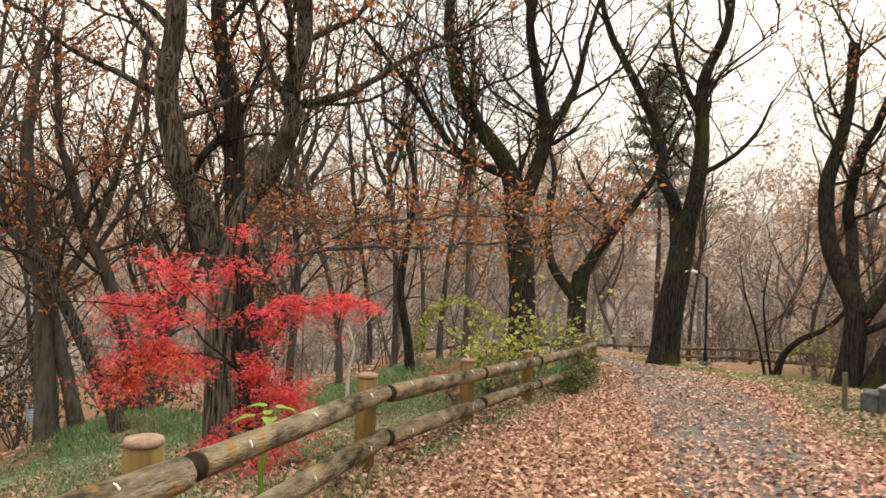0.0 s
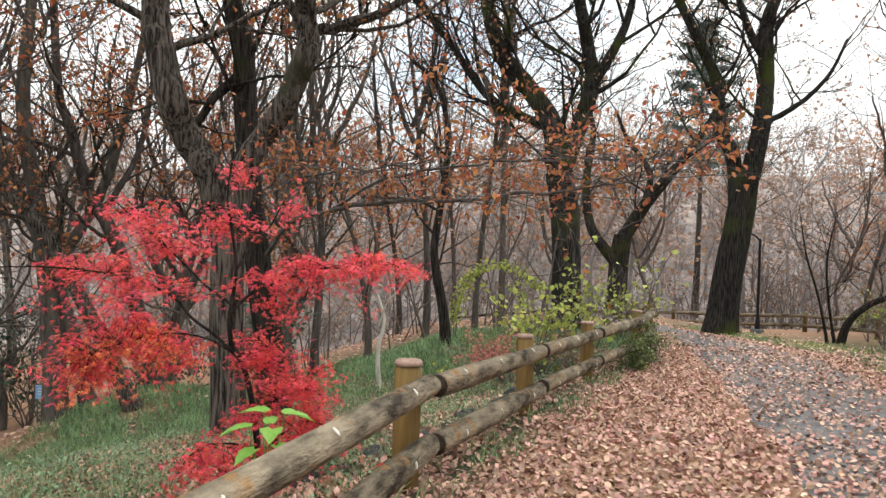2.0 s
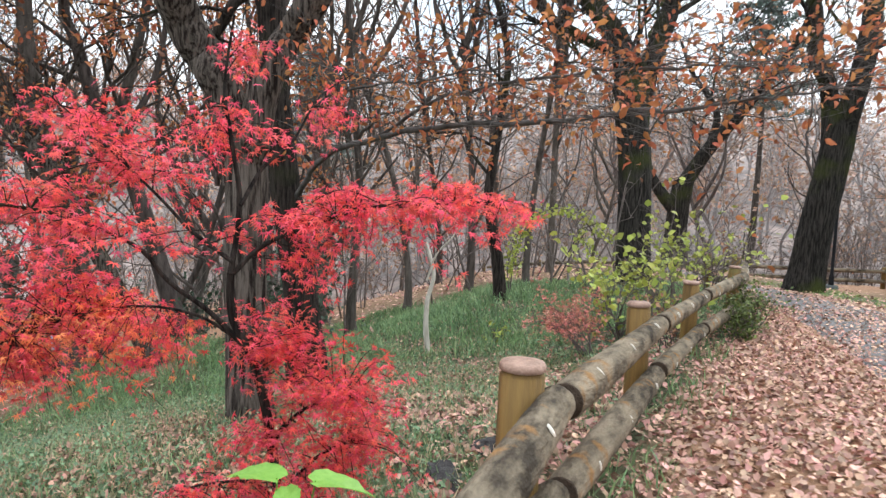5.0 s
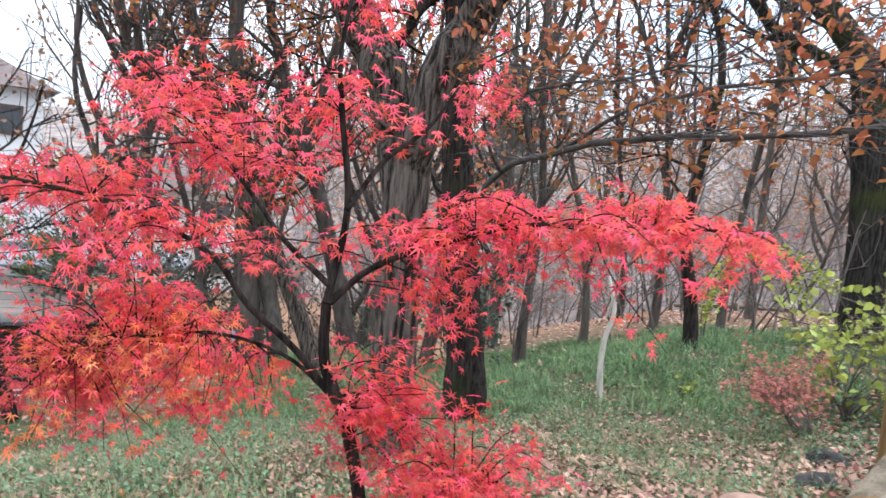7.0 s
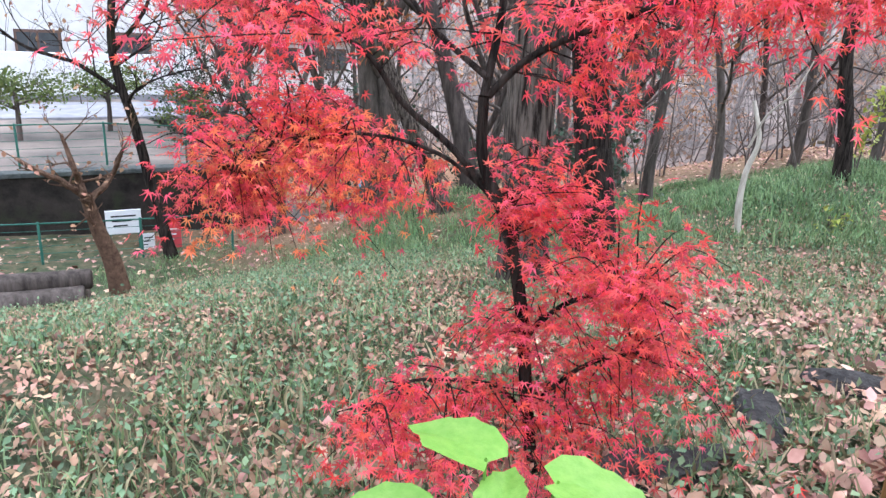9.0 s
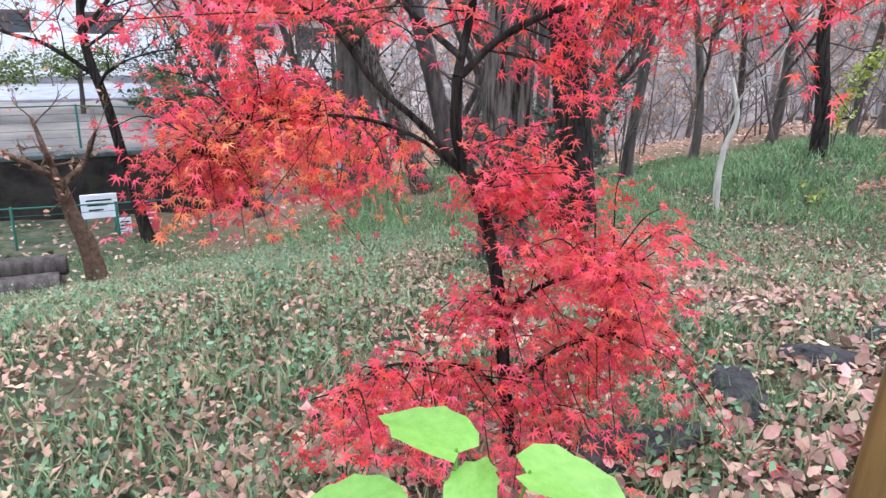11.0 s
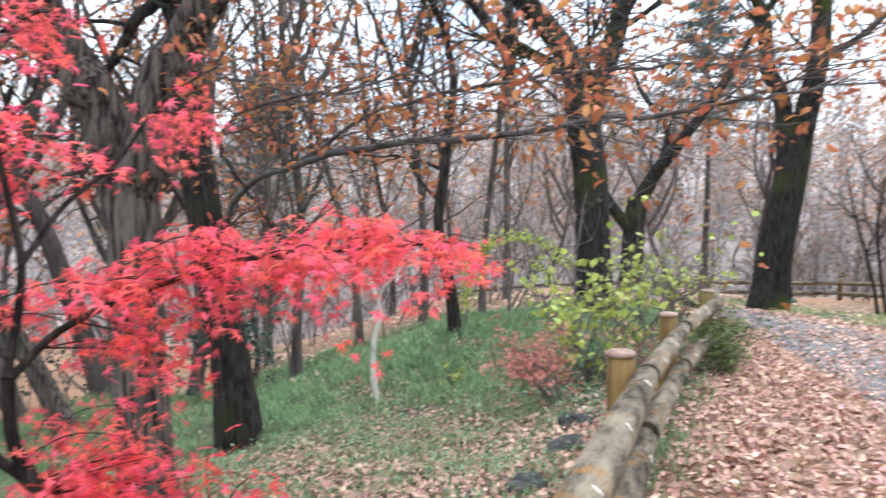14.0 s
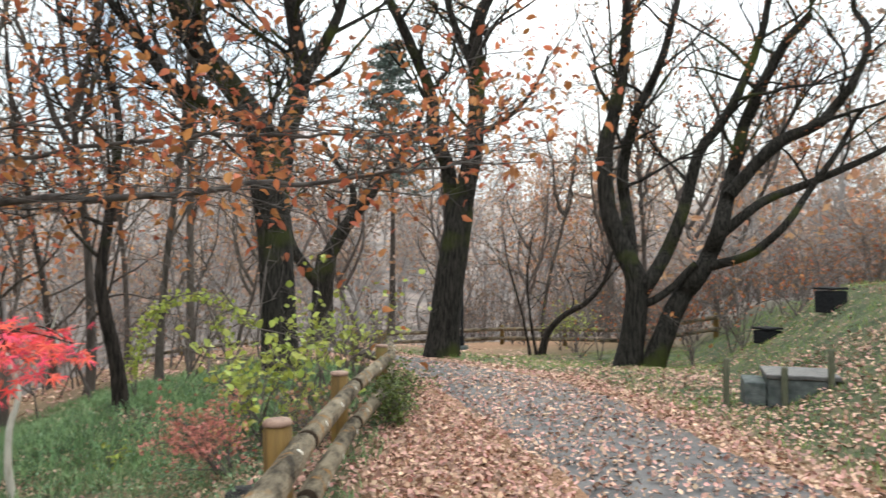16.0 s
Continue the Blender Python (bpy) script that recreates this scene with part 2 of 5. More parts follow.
def leaf_shape(width=0.32, fold=0.12, curl=0.12):
    """A simple leaf, 1 long, folded on its midrib: eight triangles."""
    ys = [0.0, 0.3, 0.68, 1.0]
    ws = [0.0, width, width * 0.8, 0.0]
    v = [(0, 0, 0)]
    for y, w in zip(ys[1:3], ws[1:3]):
        z = -curl * (y - 0.5) ** 2 * 4
        v += [(-w, y, z + fold), (0, y, z), (w, y, z + fold)]
    v.append((0, 1, -curl))
    f = [(0, 2, 1), (0, 3, 2), (1, 2, 5), (1, 5, 4), (2, 3, 6), (2, 6, 5), (4, 5, 7), (5, 6, 7)]
    return np.array(v) - np.array((0, 0.1, 0)), np.array(f)


def maple_leaf_shape(lobes=7):
    """A palmate leaf with pointed lobes, about 1 across."""
    v, f = [(0, 0.05, 0)], []
    for i in range(lobes):
        a = radians(-125 + 250 * i / (lobes - 1))
        length = 0.62 - 0.36 * abs(a / radians(125)) ** 1.6
        v.append((math.sin(a) * length, math.cos(a) * length, -0.16 * length))
        if i < lobes - 1:
            b = a + radians(250 / (lobes - 1) / 2)
            v.append((math.sin(b) * 0.145, math.cos(b) * 0.145, 0.02))
    n = len(v) - 1
    f = [(0, i + 1, i) for i in range(1, n)]
    return np.array(v), np.array(f)


LITTER_LEAF = (np.array([(0, 0.48, 0), (0, 0, 0.02), (0.3, 0.26, 0.08), (0.33, 0.62, 0.11), (0.02, 1.02, 0.07), (-0.36, 0.58, 0.12), (-0.27, 0.22, 0.06)]), np.array([(0, 1, 2), (0, 2, 3), (0, 3, 4), (0, 4, 5), (0, 5, 6), (0, 6, 1)]))
BIT_LEAF = (np.array([(0, 0, 0), (0.26, 0.38, 0.1), (0.12, 1.0, -0.04), (-0.3, 0.55, 0.12)]), np.array([(0, 1, 3), (1, 2, 3)]))
SIMPLE_LEAF, WIDE_LEAF, NARROW_LEAF, CHIP_LEAF, MAPLE_LEAF = leaf_shape(), leaf_shape(0.42, 0.1, 0.2), leaf_shape(0.2, 0.06, 0.2), (np.array([(0, 0, 0), (0.3, 0.5, 0.06), (0, 1, -0.08), (-0.3, 0.5, 0.06)]), np.array([(0, 1, 2), (0, 2, 3)])), maple_leaf_shape()


# ---- the lie of the land ----
POSTS_XY = [(-2.0, 0.36), (-1.32, 3.18), (-0.62, 5.99), (0.36, 8.72), (1.42, 11.3), (2.7, 13.85), (3.6, 16.5), (3.9, 19.3)]


def lerp(v, xs, ys):
    return np.interp(v, xs, ys)


def fence_x(y):
    return lerp(y, [-12, 0.36, 3.18, 5.99, 8.72, 11.3, 13.85, 16.5, 19.3, 30], [-5, -2.0, -1.32, -0.62, 0.36, 1.42, 2.7, 3.6, 3.9, 2.5])


def path_left(y):
    return lerp(y, [-12, 0, 5, 8.2, 10.6, 13.8, 20, 23, 28, 34, 40], [-2.2, 0.0, 1.6, 2.4, 2.95, 3.6, 4.9, 5.0, 4.0, 1.0, -4.0])


def path_right(y):
    return lerp(y, [-12, 0, 6.5, 9.8, 12.5, 15, 18, 22, 28, 34, 40], [0.2, 2.2, 3.95, 5.0, 6.0, 6.5, 6.35, 6.0, 6.2, 5.0, 1.5])


def ground_z(x, y):
    x, y = np.asarray(x, float), np.asarray(y, float)
    z = 0.175 - 0.065 * np.clip(y, -40, 36) + lerp(y, [3.2, 6, 8.7, 11.3, 16], [-0.14, -0.07, -0.07, -0.04, 0.0])
    s = np.clip((fence_x(y) - x) * 0.93, 0, None)
    drop = 0.14 * np.clip(s, 0, 4) + 0.33 * np.clip(s - 4, 0, 6.5)
    z = z - drop * np.clip(1.15 - np.clip(y - 24, 0, 40) / 60, 0.3, 1) + 0.55 * np.exp(-((x + 0.6) / 3.2) ** 2 - ((y - 17.5) / 3.0) ** 2)
    bank = np.clip((x - 5.4) - 0.8 * (y - 9), 0, 3.6)
    z = z + 0.46 * np.sqrt(bank * bank + 0.09) - 0.138
    z = z - 0.45 * np.clip((x - 7.5) / 3, 0, 1) * np.clip((y - 14.5) / 3.5, 0, 1) * np.clip((35 - y) / 5, 0, 1)
    z = z + 1.2 * np.exp(-((x + 7.5) / 2.4) ** 2 - ((y - 16.5) / 2.6) ** 2)
    z = z - 0.25 * np.exp(-((x + 2.0) / 2.5) ** 2 - ((y - 12.2) / 2.3) ** 2)
    q, side = -0.824 * (x + 0.95) + 0.566 * (y - 4.38), 0.566 * (x + 0.95) + 0.824 * (y - 4.38)
    raised = np.clip((q - 15.35) / 0.25, 0, 1) * np.clip((4.5 - side) / 3, 0, 1) * np.clip((70 - q) / 20, 0, 1)
    z = z + raised * (-2.2 + 0.012 * np.clip(q - 15, 0, 30) - z)
    far = np.clip((y - 42) / 90, 0, 1)
    z = z - 1.6 * np.clip((y - 30) / 12, 0, 1) + 17.0 * far * far * (3 - 2 * far)
    return z


def bumps(x, y):
    return 0.035 * np.sin(1.7 * x + 0.6 * y) * np.sin(1.3 * y - 0.4 * x) + 0.02 * np.sin(4.1 * x) * np.cos(3.7 * y + 1)


def on_ground(x, y):
    """The ground's height, with its unevenness off the path."""
    off = np.clip(np.maximum(path_left(y) - 0.4 - x, x - path_right(y) - 0.4), 0, 1)
    return ground_z(x, y) + bumps(x, y) * off


def z_at(x, y):
    return float(on_ground(x, y))


def spread(lo, hi, step, far, grow=1.35):
    line = list(np.arange(lo, hi + step / 2, step))
    d = step
    while line[-1] < far:
        d *= grow
        line.append(line[-1] + d)
    d = step
    while line[0] > -far:
        d *= grow
        line.insert(0, line[0] - d)
    return np.array(line)


gx, gy = spread(-24, 14, 0.2, 900), spread(-6, 34, 0.2, 900)
GX, GY = np.meshgrid(gx, gy)
nx = len(gx)
cells = np.arange((len(gy) - 1) * nx).reshape(len(gy) - 1, nx)[:, :-1].ravel()
ground_me = mesh_of("ground", np.stack([GX, GY, on_ground(GX, GY)], -1).reshape(-1, 3), np.stack([cells, cells + 1, cells + nx + 1, cells + nx], -1))
# how thickly fallen leaves (1) or grass (0) cover the soil
inside = np.clip((GX - fence_x(GY) - 0.15) / 0.35, 0, 1) * np.clip((path_right(GY) + 0.7 - GX) / 0.8, 0, 1)
GQ = -0.824 * (GX + 0.95) + 0.566 * (GY - 4.38)
terrace = (GQ > 15.2) & (0.566 * (GX + 0.95) + 0.824 * (GY - 4.38) < 4.5)
woods = np.clip((fence_x(GY) - GX - 8.5) / 2.5, 0, 1) * np.clip((GY - 12) / 4, 0, 1) * ~terrace
beyond = np.clip((GY - 22) / 8, 0, 1) * (1 - 0.6 * np.clip((GY - 32) / 10, 0, 1))
leafy = np.clip(np.maximum(np.maximum(inside, woods), beyond * ~terrace), 0, 1)
attr = ground_me.attributes.new("leafy", "FLOAT", "POINT")
attr.data.foreach_set("value", leafy.ravel().astype(np.float32))

wood_floor = 0.85 * terrace + np.clip((GY - 36) / 8, 0, 1) + np.clip((GX - 17) / 6, 0, 1)
attr = ground_me.attributes.new("wood_floor", "FLOAT", "POINT")
attr.data.foreach_set("value", np.clip(wood_floor, 0, 1).ravel().astype(np.float32))


def ground_material():
    m = bpy.data.materials.new("woodland_soil")
    m.use_nodes = True
    n, k = m.node_tree.nodes, m.node_tree.links
    b = n["Principled BSDF"]
    b.inputs["Roughness"].default_value, b.inputs["Specular IOR Level"].default_value = 0.95, 0.1
    co = n.new("ShaderNodeTexCoord")
    outs = []
    for scale, stops in ((2.2, [(0.35, (0.035, 0.045, 0.025)), (0.5, (0.075, 0.09, 0.05)), (0.68, (0.19, 0.135, 0.09))]),
                         (14.0, [(0.3, (0.15, 0.085, 0.05)), (0.5, (0.29, 0.17, 0.105)), (0.7, (0.42, 0.26, 0.17))])):
        no = n.new("ShaderNodeTexNoise")
        no.inputs["Scale"].default_value, no.inputs["Detail"].default_value, no.inputs["Roughness"].default_value = scale, 9, 0.75
        k.new(co.outputs["Object"], no.inputs["Vector"])
        ra = n.new("ShaderNodeValToRGB")
        ra.color_ramp.elements.new(0.5)
        for e, (p, c) in zip(ra.color_ramp.elements, stops):
            e.position, e.color = p, (*c, 1)
        k.new(no.outputs["Fac"], ra.inputs["Fac"])
        outs.append((no, ra))
    at = n.new("ShaderNodeAttribute")
    at.attribute_name = "leafy"
    mx = n.new("ShaderNodeMix")
    mx.data_type = "RGBA"
    k.new(at.outputs["Fac"], mx.inputs["Factor"])
    k.new(outs[0][1].outputs["Color"], mx.inputs[6])
    k.new(outs[1][1].outputs["Color"], mx.inputs[7])
    af = n.new("ShaderNodeAttribute")
    af.attribute_name = "wood_floor"
    fl = n.new("ShaderNodeTexNoise")
    fl.inputs["Scale"].default_value, fl.inputs["Detail"].default_value = 0.6, 8
    k.new(co.outputs["Object"], fl.inputs["Vector"])
    fr = n.new("ShaderNodeValToRGB")
    # far floor tones, with distance haze mixed into the colour; the terrace shares them
    fr.color_ramp.elements[0].position, fr.color_ramp.elements[0].color = 0.35, (0.14, 0.125, 0.12, 1)
    fr.color_ramp.elements[1].position, fr.color_ramp.elements[1].color = 0.65, (0.32, 0.26, 0.23, 1)
    k.new(fl.outputs["Fac"], fr.inputs["Fac"])
    mf = n.new("ShaderNodeMix")
    mf.data_type = "RGBA"
    k.new(af.outputs["Fac"], mf.inputs["Factor"])
    k.new(mx.outputs[2], mf.inputs[6])
    k.new(fr.outputs["Color"], mf.inputs[7])
    k.new(mf.outputs[2], b.inputs["Base Color"])
    bp = n.new("ShaderNodeBump")
    bp.inputs["Strength"].default_value, bp.inputs["Distance"].default_value = 0.7, 0.05
    k.new(outs[1][0].outputs["Fac"], bp.inputs["Height"])
    k.new(bp.outputs["Normal"], b.inputs["Normal"])
    return m


tagged(part("ground", ground_me, ground_material()), "sloping woodland floor of soil, grass and fallen leaves", "ground", kind="structure")

# the tarred path: a cambered strip with its own thickness
py = np.arange(-10, 39.01, 0.4)
pl, pr = path_left(py), path_right(py)
across = np.linspace(0, 1, 9)
PX = pl[:, None] + (pr - pl)[:, None] * across + 0.05 * np.sin(3.1 * py)[:, None] * (across * 2 - 1)
PY = np.repeat(py[:, None], 9, 1)
PZ = on_ground(PX, PY) + 0.012 + 0.02 * (1 - (across * 2 - 1) ** 2)
PZ[:, 0] -= 0.05
PZ[:, -1] -= 0.05
i = (np.arange(len(py) - 1)[:, None] * 9 + np.arange(8)[None]).ravel()
tagged(part("path", mesh_of("path", np.stack([PX, PY, PZ], -1).reshape(-1, 3), np.stack([i, i + 1, i + 10, i + 9], -1)), ASPHALT), "curving worn grey asphalt footpath strewn with leaves", "path", kind="structure")


# ---- trees ----
def grow(shape, tips, rng, start, way, length, radius, level, up=0.25, spread_a=0.7, sides=5, bend=0.16, kids=(5, 4, 4), seg=0):
    """A branch that wanders, tapers and bears smaller ones; its ends are kept in tips."""
    n = seg or (6 if level > 1 else 4 if level else 3)
    pts, p, d = [np.array(start)], np.array(start, float), np.array(way, float)
    d /= np.linalg.norm(d)
    for _ in range(n):
        d = d + rng.normal(0, bend, 3) + np.array((0, 0, up * 0.12))
        d /= np.linalg.norm(d)
        p = p + d * length / n
        pts.append(p.copy())
    pts = np.array(pts)
    shape.tube(pts, np.linspace(radius, radius * 0.35, n + 1), sides if level > 1 else 4 if level else 3)
    if level == 0:
        tips.append(pts[n // 2:])
        return
    for _ in range(kids[min(level, len(kids)) - 1]):
        f = rng.uniform(0.25, 1.0)
        i = min(int(f * n), n - 1)
        q = pts[i] + (pts[i + 1] - pts[i]) * (f * n - i)
        side = rng.normal(0, 1, 3)
        side[2] = side[2] * 0.7 + up
        w = (pts[i + 1] - pts[i])
        w = w / np.linalg.norm(w) * (1 - spread_a * 0.5) + side / np.linalg.norm(side) * spread_a
        grow(shape, tips, rng, q, w, length * rng.uniform(0.4, 0.68), radius * rng.uniform(0.42, 0.6), level - 1, up, spread_a, sides, bend, kids, seg)


def leaves_on(tips, rng, share, size, shape=SIMPLE_LEAF, per=3, flat=True, jitter=0.06):
    pts = [t[rng.integers(0, len(t))] for t in tips for _ in range(per) if rng.random() < share]
    if not pts:
        return None
    pts = np.array(pts) + rng.normal(0, jitter, (len(pts), 3))
    v, f = scatter(*shape, pts, rotations(rng, len(pts), 0.7, flat), rng.uniform(0.7, 1.25, len(pts)) * size)
    return mesh_of("leaves", v, f)


def tree(x, y, facing, limbs, bark, seed, label, twig_every=0.5, twig_len=1.6, level=2, leaf=None, leaf_share=0.15, leaf_size=0.1, base_z=None, depth=0.5, name="tree", from_z=1.6, kids=(4, 4, 3), up=0.3, sides=14, flare=1.25, twig_mat=None):
    """A tree whose stems are given as (radius at foot, radius at end, line of (sideways, up)) in a plane turned by facing degrees;
    branches and twigs grow from them."""
    rng = np.random.default_rng(seed)
    foot = Vector((x, y, z_at(x, y) if base_z is None else base_z))
    root = new(name)
    root.location = foot
    c, s = math.cos(radians(facing)), math.sin(radians(facing))
    stems, twigs, tips = Shape(), Shape(), []
    for k, (r0, r1, line) in enumerate(limbs):
        pts2 = curve_through(line, 6)
        n = len(pts2)
        away = np.cumsum(rng.normal(0, depth * 0.12, n)) if k else np.zeros(n)
        away = away - away[0]
        pts = np.stack([pts2[:, 0] * c - away * s, pts2[:, 0] * s + away * c, pts2[:, 1]], -1)
        radii = np.linspace(r0, r1, n)
        if line[0][1] < 0.3:
            pts[0, 2] = min(pts[0, 2], -0.25)
            radii = radii * (1 + (flare - 1) * np.exp(-np.clip(pts[:, 2], 0, None) / 0.35))
        stems.tube(pts, radii, sides, 0.05, rng)
        d = 0.0
        for i in range(1, n):
            d += np.linalg.norm(pts[i] - pts[i - 1])
            if pts[i, 2] > from_z and (d > twig_every or i == n - 1):
                d = 0.0
                w = rng.normal(0, 1, 3)
                w[2] = abs(w[2]) * 0.6 + up
                along = pts[i] - pts[i - 1]
                way = along / np.linalg.norm(along) * (1.2 if i == n - 1 else 0.35) + w * 0.6
                grow(twigs, tips, rng, pts[i], way, twig_len * rng.uniform(0.8, 1.7), min(radii[i] * 0.45, 0.02 + 0.011 * level), level, up, kids=kids)
    part("trunk", stems.mesh("trunk"), bark, root)
    if twigs.v:
        part("crown", twigs.mesh("crown"), twig_mat or bark, root)
    if leaf:
        me = leaves_on(tips, rng, leaf_share, leaf_size)
        if me:
            part("foliage", me, leaf, root)
    return tagged(root, label, "tree")


tree(-2.88, 9.45, 18.6, [
    (0.20, 0.19, [(-0.02, -0.6), (-0.1, 1.38), (-0.1, 2.21), (-0.12, 2.6)]),
    (0.17, 0.12, [(-0.12, 2.2), (-0.32, 3.03), (-0.63, 3.58), (-0.84, 4.31), (-0.91, 4.85), (-0.83, 5.7), (-0.9, 7.0), (-1.1, 8.2)]),
    (0.14, 0.09, [(-0.08, 2.3), (0.1, 3.18), (0.47, 3.79), (0.71, 4.46), (0.67, 4.91), (0.82, 5.64), (0.7, 6.8), (0.9, 8.0)]),
    (0.075, 0.03, [(0.74, 4.72), (1.1, 4.84), (1.5, 5.0), (1.91, 5.25), (2.47, 5.66), (3.2, 5.9)])],
    BARK_GREY, 11, "old oak with deeply furrowed grey bark and two rising limbs", 0.35, 1.6, 3, LEAF_OAK, 0.3, 0.1, -1.05, from_z=4.2)
tree(-3.57, 13.12, 16.1, [
    (0.26, 0.13, [(0.15, -0.7), (0.06, 0.46), (-0.15, 1.98), (-0.31, 3.19), (-0.42, 4.59), (-0.48, 5.69), (-0.66, 6.41), (-0.82, 7.49), (-0.8, 9.5)]),
    (0.09, 0.04, [(-0.46, 5.32), (-0.87, 4.88), (-1.17, 4.4), (-1.42, 4.07)]),
    ],
    BARK_DARK, 12, "dark-barked oak with a long level bough bearing rusty leaves", 0.4, 1.5, 3, LEAF_OAK, 0.4, 0.1, -1.35, from_z=4.2, up=0.15)


# the oak's long level bough, reaching out towards the path
rng = np.random.default_rng(25)
oak = [o for o in scene.objects if o.name.startswith("tree") and o.parent is None][-1]
wood, tips = Shape(), []
foot = np.array(oak.location)
for ends in ([(-3.62, 13.0, 0.9), (-3.0, 12.2, 1.45), (-2.2, 11.0, 1.62), (-1.3, 10.1, 1.68), (-0.5, 9.4, 1.66), (0.3, 8.9, 1.74), (1.1, 8.8, 1.86), (1.7, 8.9, 1.98)],
             [(-2.2, 11.0, 1.62), (-1.4, 10.3, 1.95), (-0.5, 9.8, 2.12), (0.5, 9.5, 2.2), (1.4, 9.6, 2.22), (2.0, 9.8, 2.3)],
             [(-3.0, 12.2, 1.45), (-2.9, 11.0, 1.8), (-2.3, 9.9, 1.98), (-1.5, 9.3, 2.05), (-0.7, 9.0, 2.12)]):
    line = curve_through(np.array(ends) - foot, 6)
    line[3:] += np.cumsum(rng.normal(0, 0.012, (len(line) - 3, 3)), 0) + rng.normal(0, 0.012, (len(line) - 3, 3))
    wood.tube(line, np.linspace(0.042 if ends[0][2] < 1 else 0.02, 0.007, len(line)), 8, 0.04, rng)
    for k in range(9, len(line)):
        for _ in range(1 + k % 2):
            w = rng.normal(0, 1, 3) * np.array((1, 1, 0.22)) + np.array((0.5, -0.2, 0.14))
            grow(wood, tips, rng, line[k], w, rng.uniform(0.6, 1.2), 0.0065, 2, 0.06, 0.6, 4, 0.12, (4, 4), 4)
part("bough", wood.mesh("bough"), mat("grey_bough_bark", (0.045, 0.04, 0.037), (0.14, 0.125, 0.115), 9, 0.95, 0.3), oak, "long level grey bough")
part("foliage", leaves_on(tips, rng, 0.42, 0.08, leaf_shape(0.25, 0.1, 0.25), 3), LEAF_OAK, oak, "rusty dry oak leaves")
tree(2.26, 19.16, -8.1, [
    (0.36, 0.33, [(0.05, -0.2), (-0.02, 1.02), (-0.11, 2.79), (-0.3, 4.1)]),
    (0.28, 0.13, [(-0.27, 3.9), (-0.53, 5.34), (-1.19, 6.33), (-1.86, 7.2), (-2.25, 8.49), (-2.43, 9.78), (-2.3, 11.5)]),
    (0.24, 0.10, [(-0.26, 4.0), (0.23, 5.47), (0.45, 6.31), (0.31, 7.29), (0.08, 8.41), (-0.09, 9.53), (0, 11.5)]),
    (0.13, 0.05, [(-0.67, 5.27), (-1.32, 5.55), (-2.04, 5.92), (-2.64, 6.64), (-3.25, 7.52), (-4.01, 8.41), (-4.8, 9.4)]),
    (0.14, 0.05, [(0.45, 6.24), (0.93, 7.07), (1.25, 7.82), (1.49, 8.91), (1.9, 10.4)])],
    BARK_MOSS, 13, "tall forked oak with dark mossy trunk", 0.5, 2.3, 3, LEAF_DULL, 0.4, 0.1, from_z=3.6)
tree(5.98, 30.71, -12.1, [
    (0.42, 0.36, [(-0.1, -0.3), (-0.07, 0.71), (0, 2.24), (0.14, 3.4)]),
    (0.24, 0.08, [(-0.01, 2.1), (-0.83, 3.15), (-1.27, 4.09), (-1.41, 5.74), (-1.19, 7.62), (-1.46, 9.03)]),
    (0.30, 0.08, [(0.14, 3.3), (0.83, 4.47), (1.79, 5.75), (2.32, 6.44), (3.34, 8.02), (4.04, 9.58)]),
    (0.16, 0.05, [(0.94, 4.59), (1.12, 5.98), (0.19, 7.37), (-0.3, 8.54)])],
    BARK_MOSS, 14, "low-forked dark cherry tree at the path's bend", 0.8, 2.8, 3, LEAF_DULL, 0.1, 0.13, from_z=4)
tree(6.68, 20.93, -19.7, [
    (0.42, 0.33, [(0.0, -0.2), (0.04, 0.2), (0.18, 1.74), (0.42, 3.29), (0.55, 4.3)]),
    (0.22, 0.08, [(0.35, 2.8), (0.21, 4.74), (-0.15, 5.59), (-0.26, 6.83), (-0.73, 7.94), (-1.36, 9.24), (-1.84, 10.24), (-2.2, 11.5)]),
    (0.26, 0.11, [(0.56, 4.0), (0.84, 5.41), (0.94, 6.76), (0.9, 8.12), (1.1, 8.99), (1.57, 10.12), (1.7, 12)]),
    (0.08, 0.03, [(1.06, 5.78), (1.83, 6.27), (2.46, 6.97), (2.82, 7.81)]),
    (0.13, 0.05, [(0.85, 7.52), (0.4, 8.46), (0.08, 9.7), (-0.1, 11)])],
    BARK_MOSS, 15, "tall twin-stemmed tree with dark mossy bark beside the path", 0.5, 2.1, 3, LEAF_DULL, 0.3, 0.1, from_z=5.5)
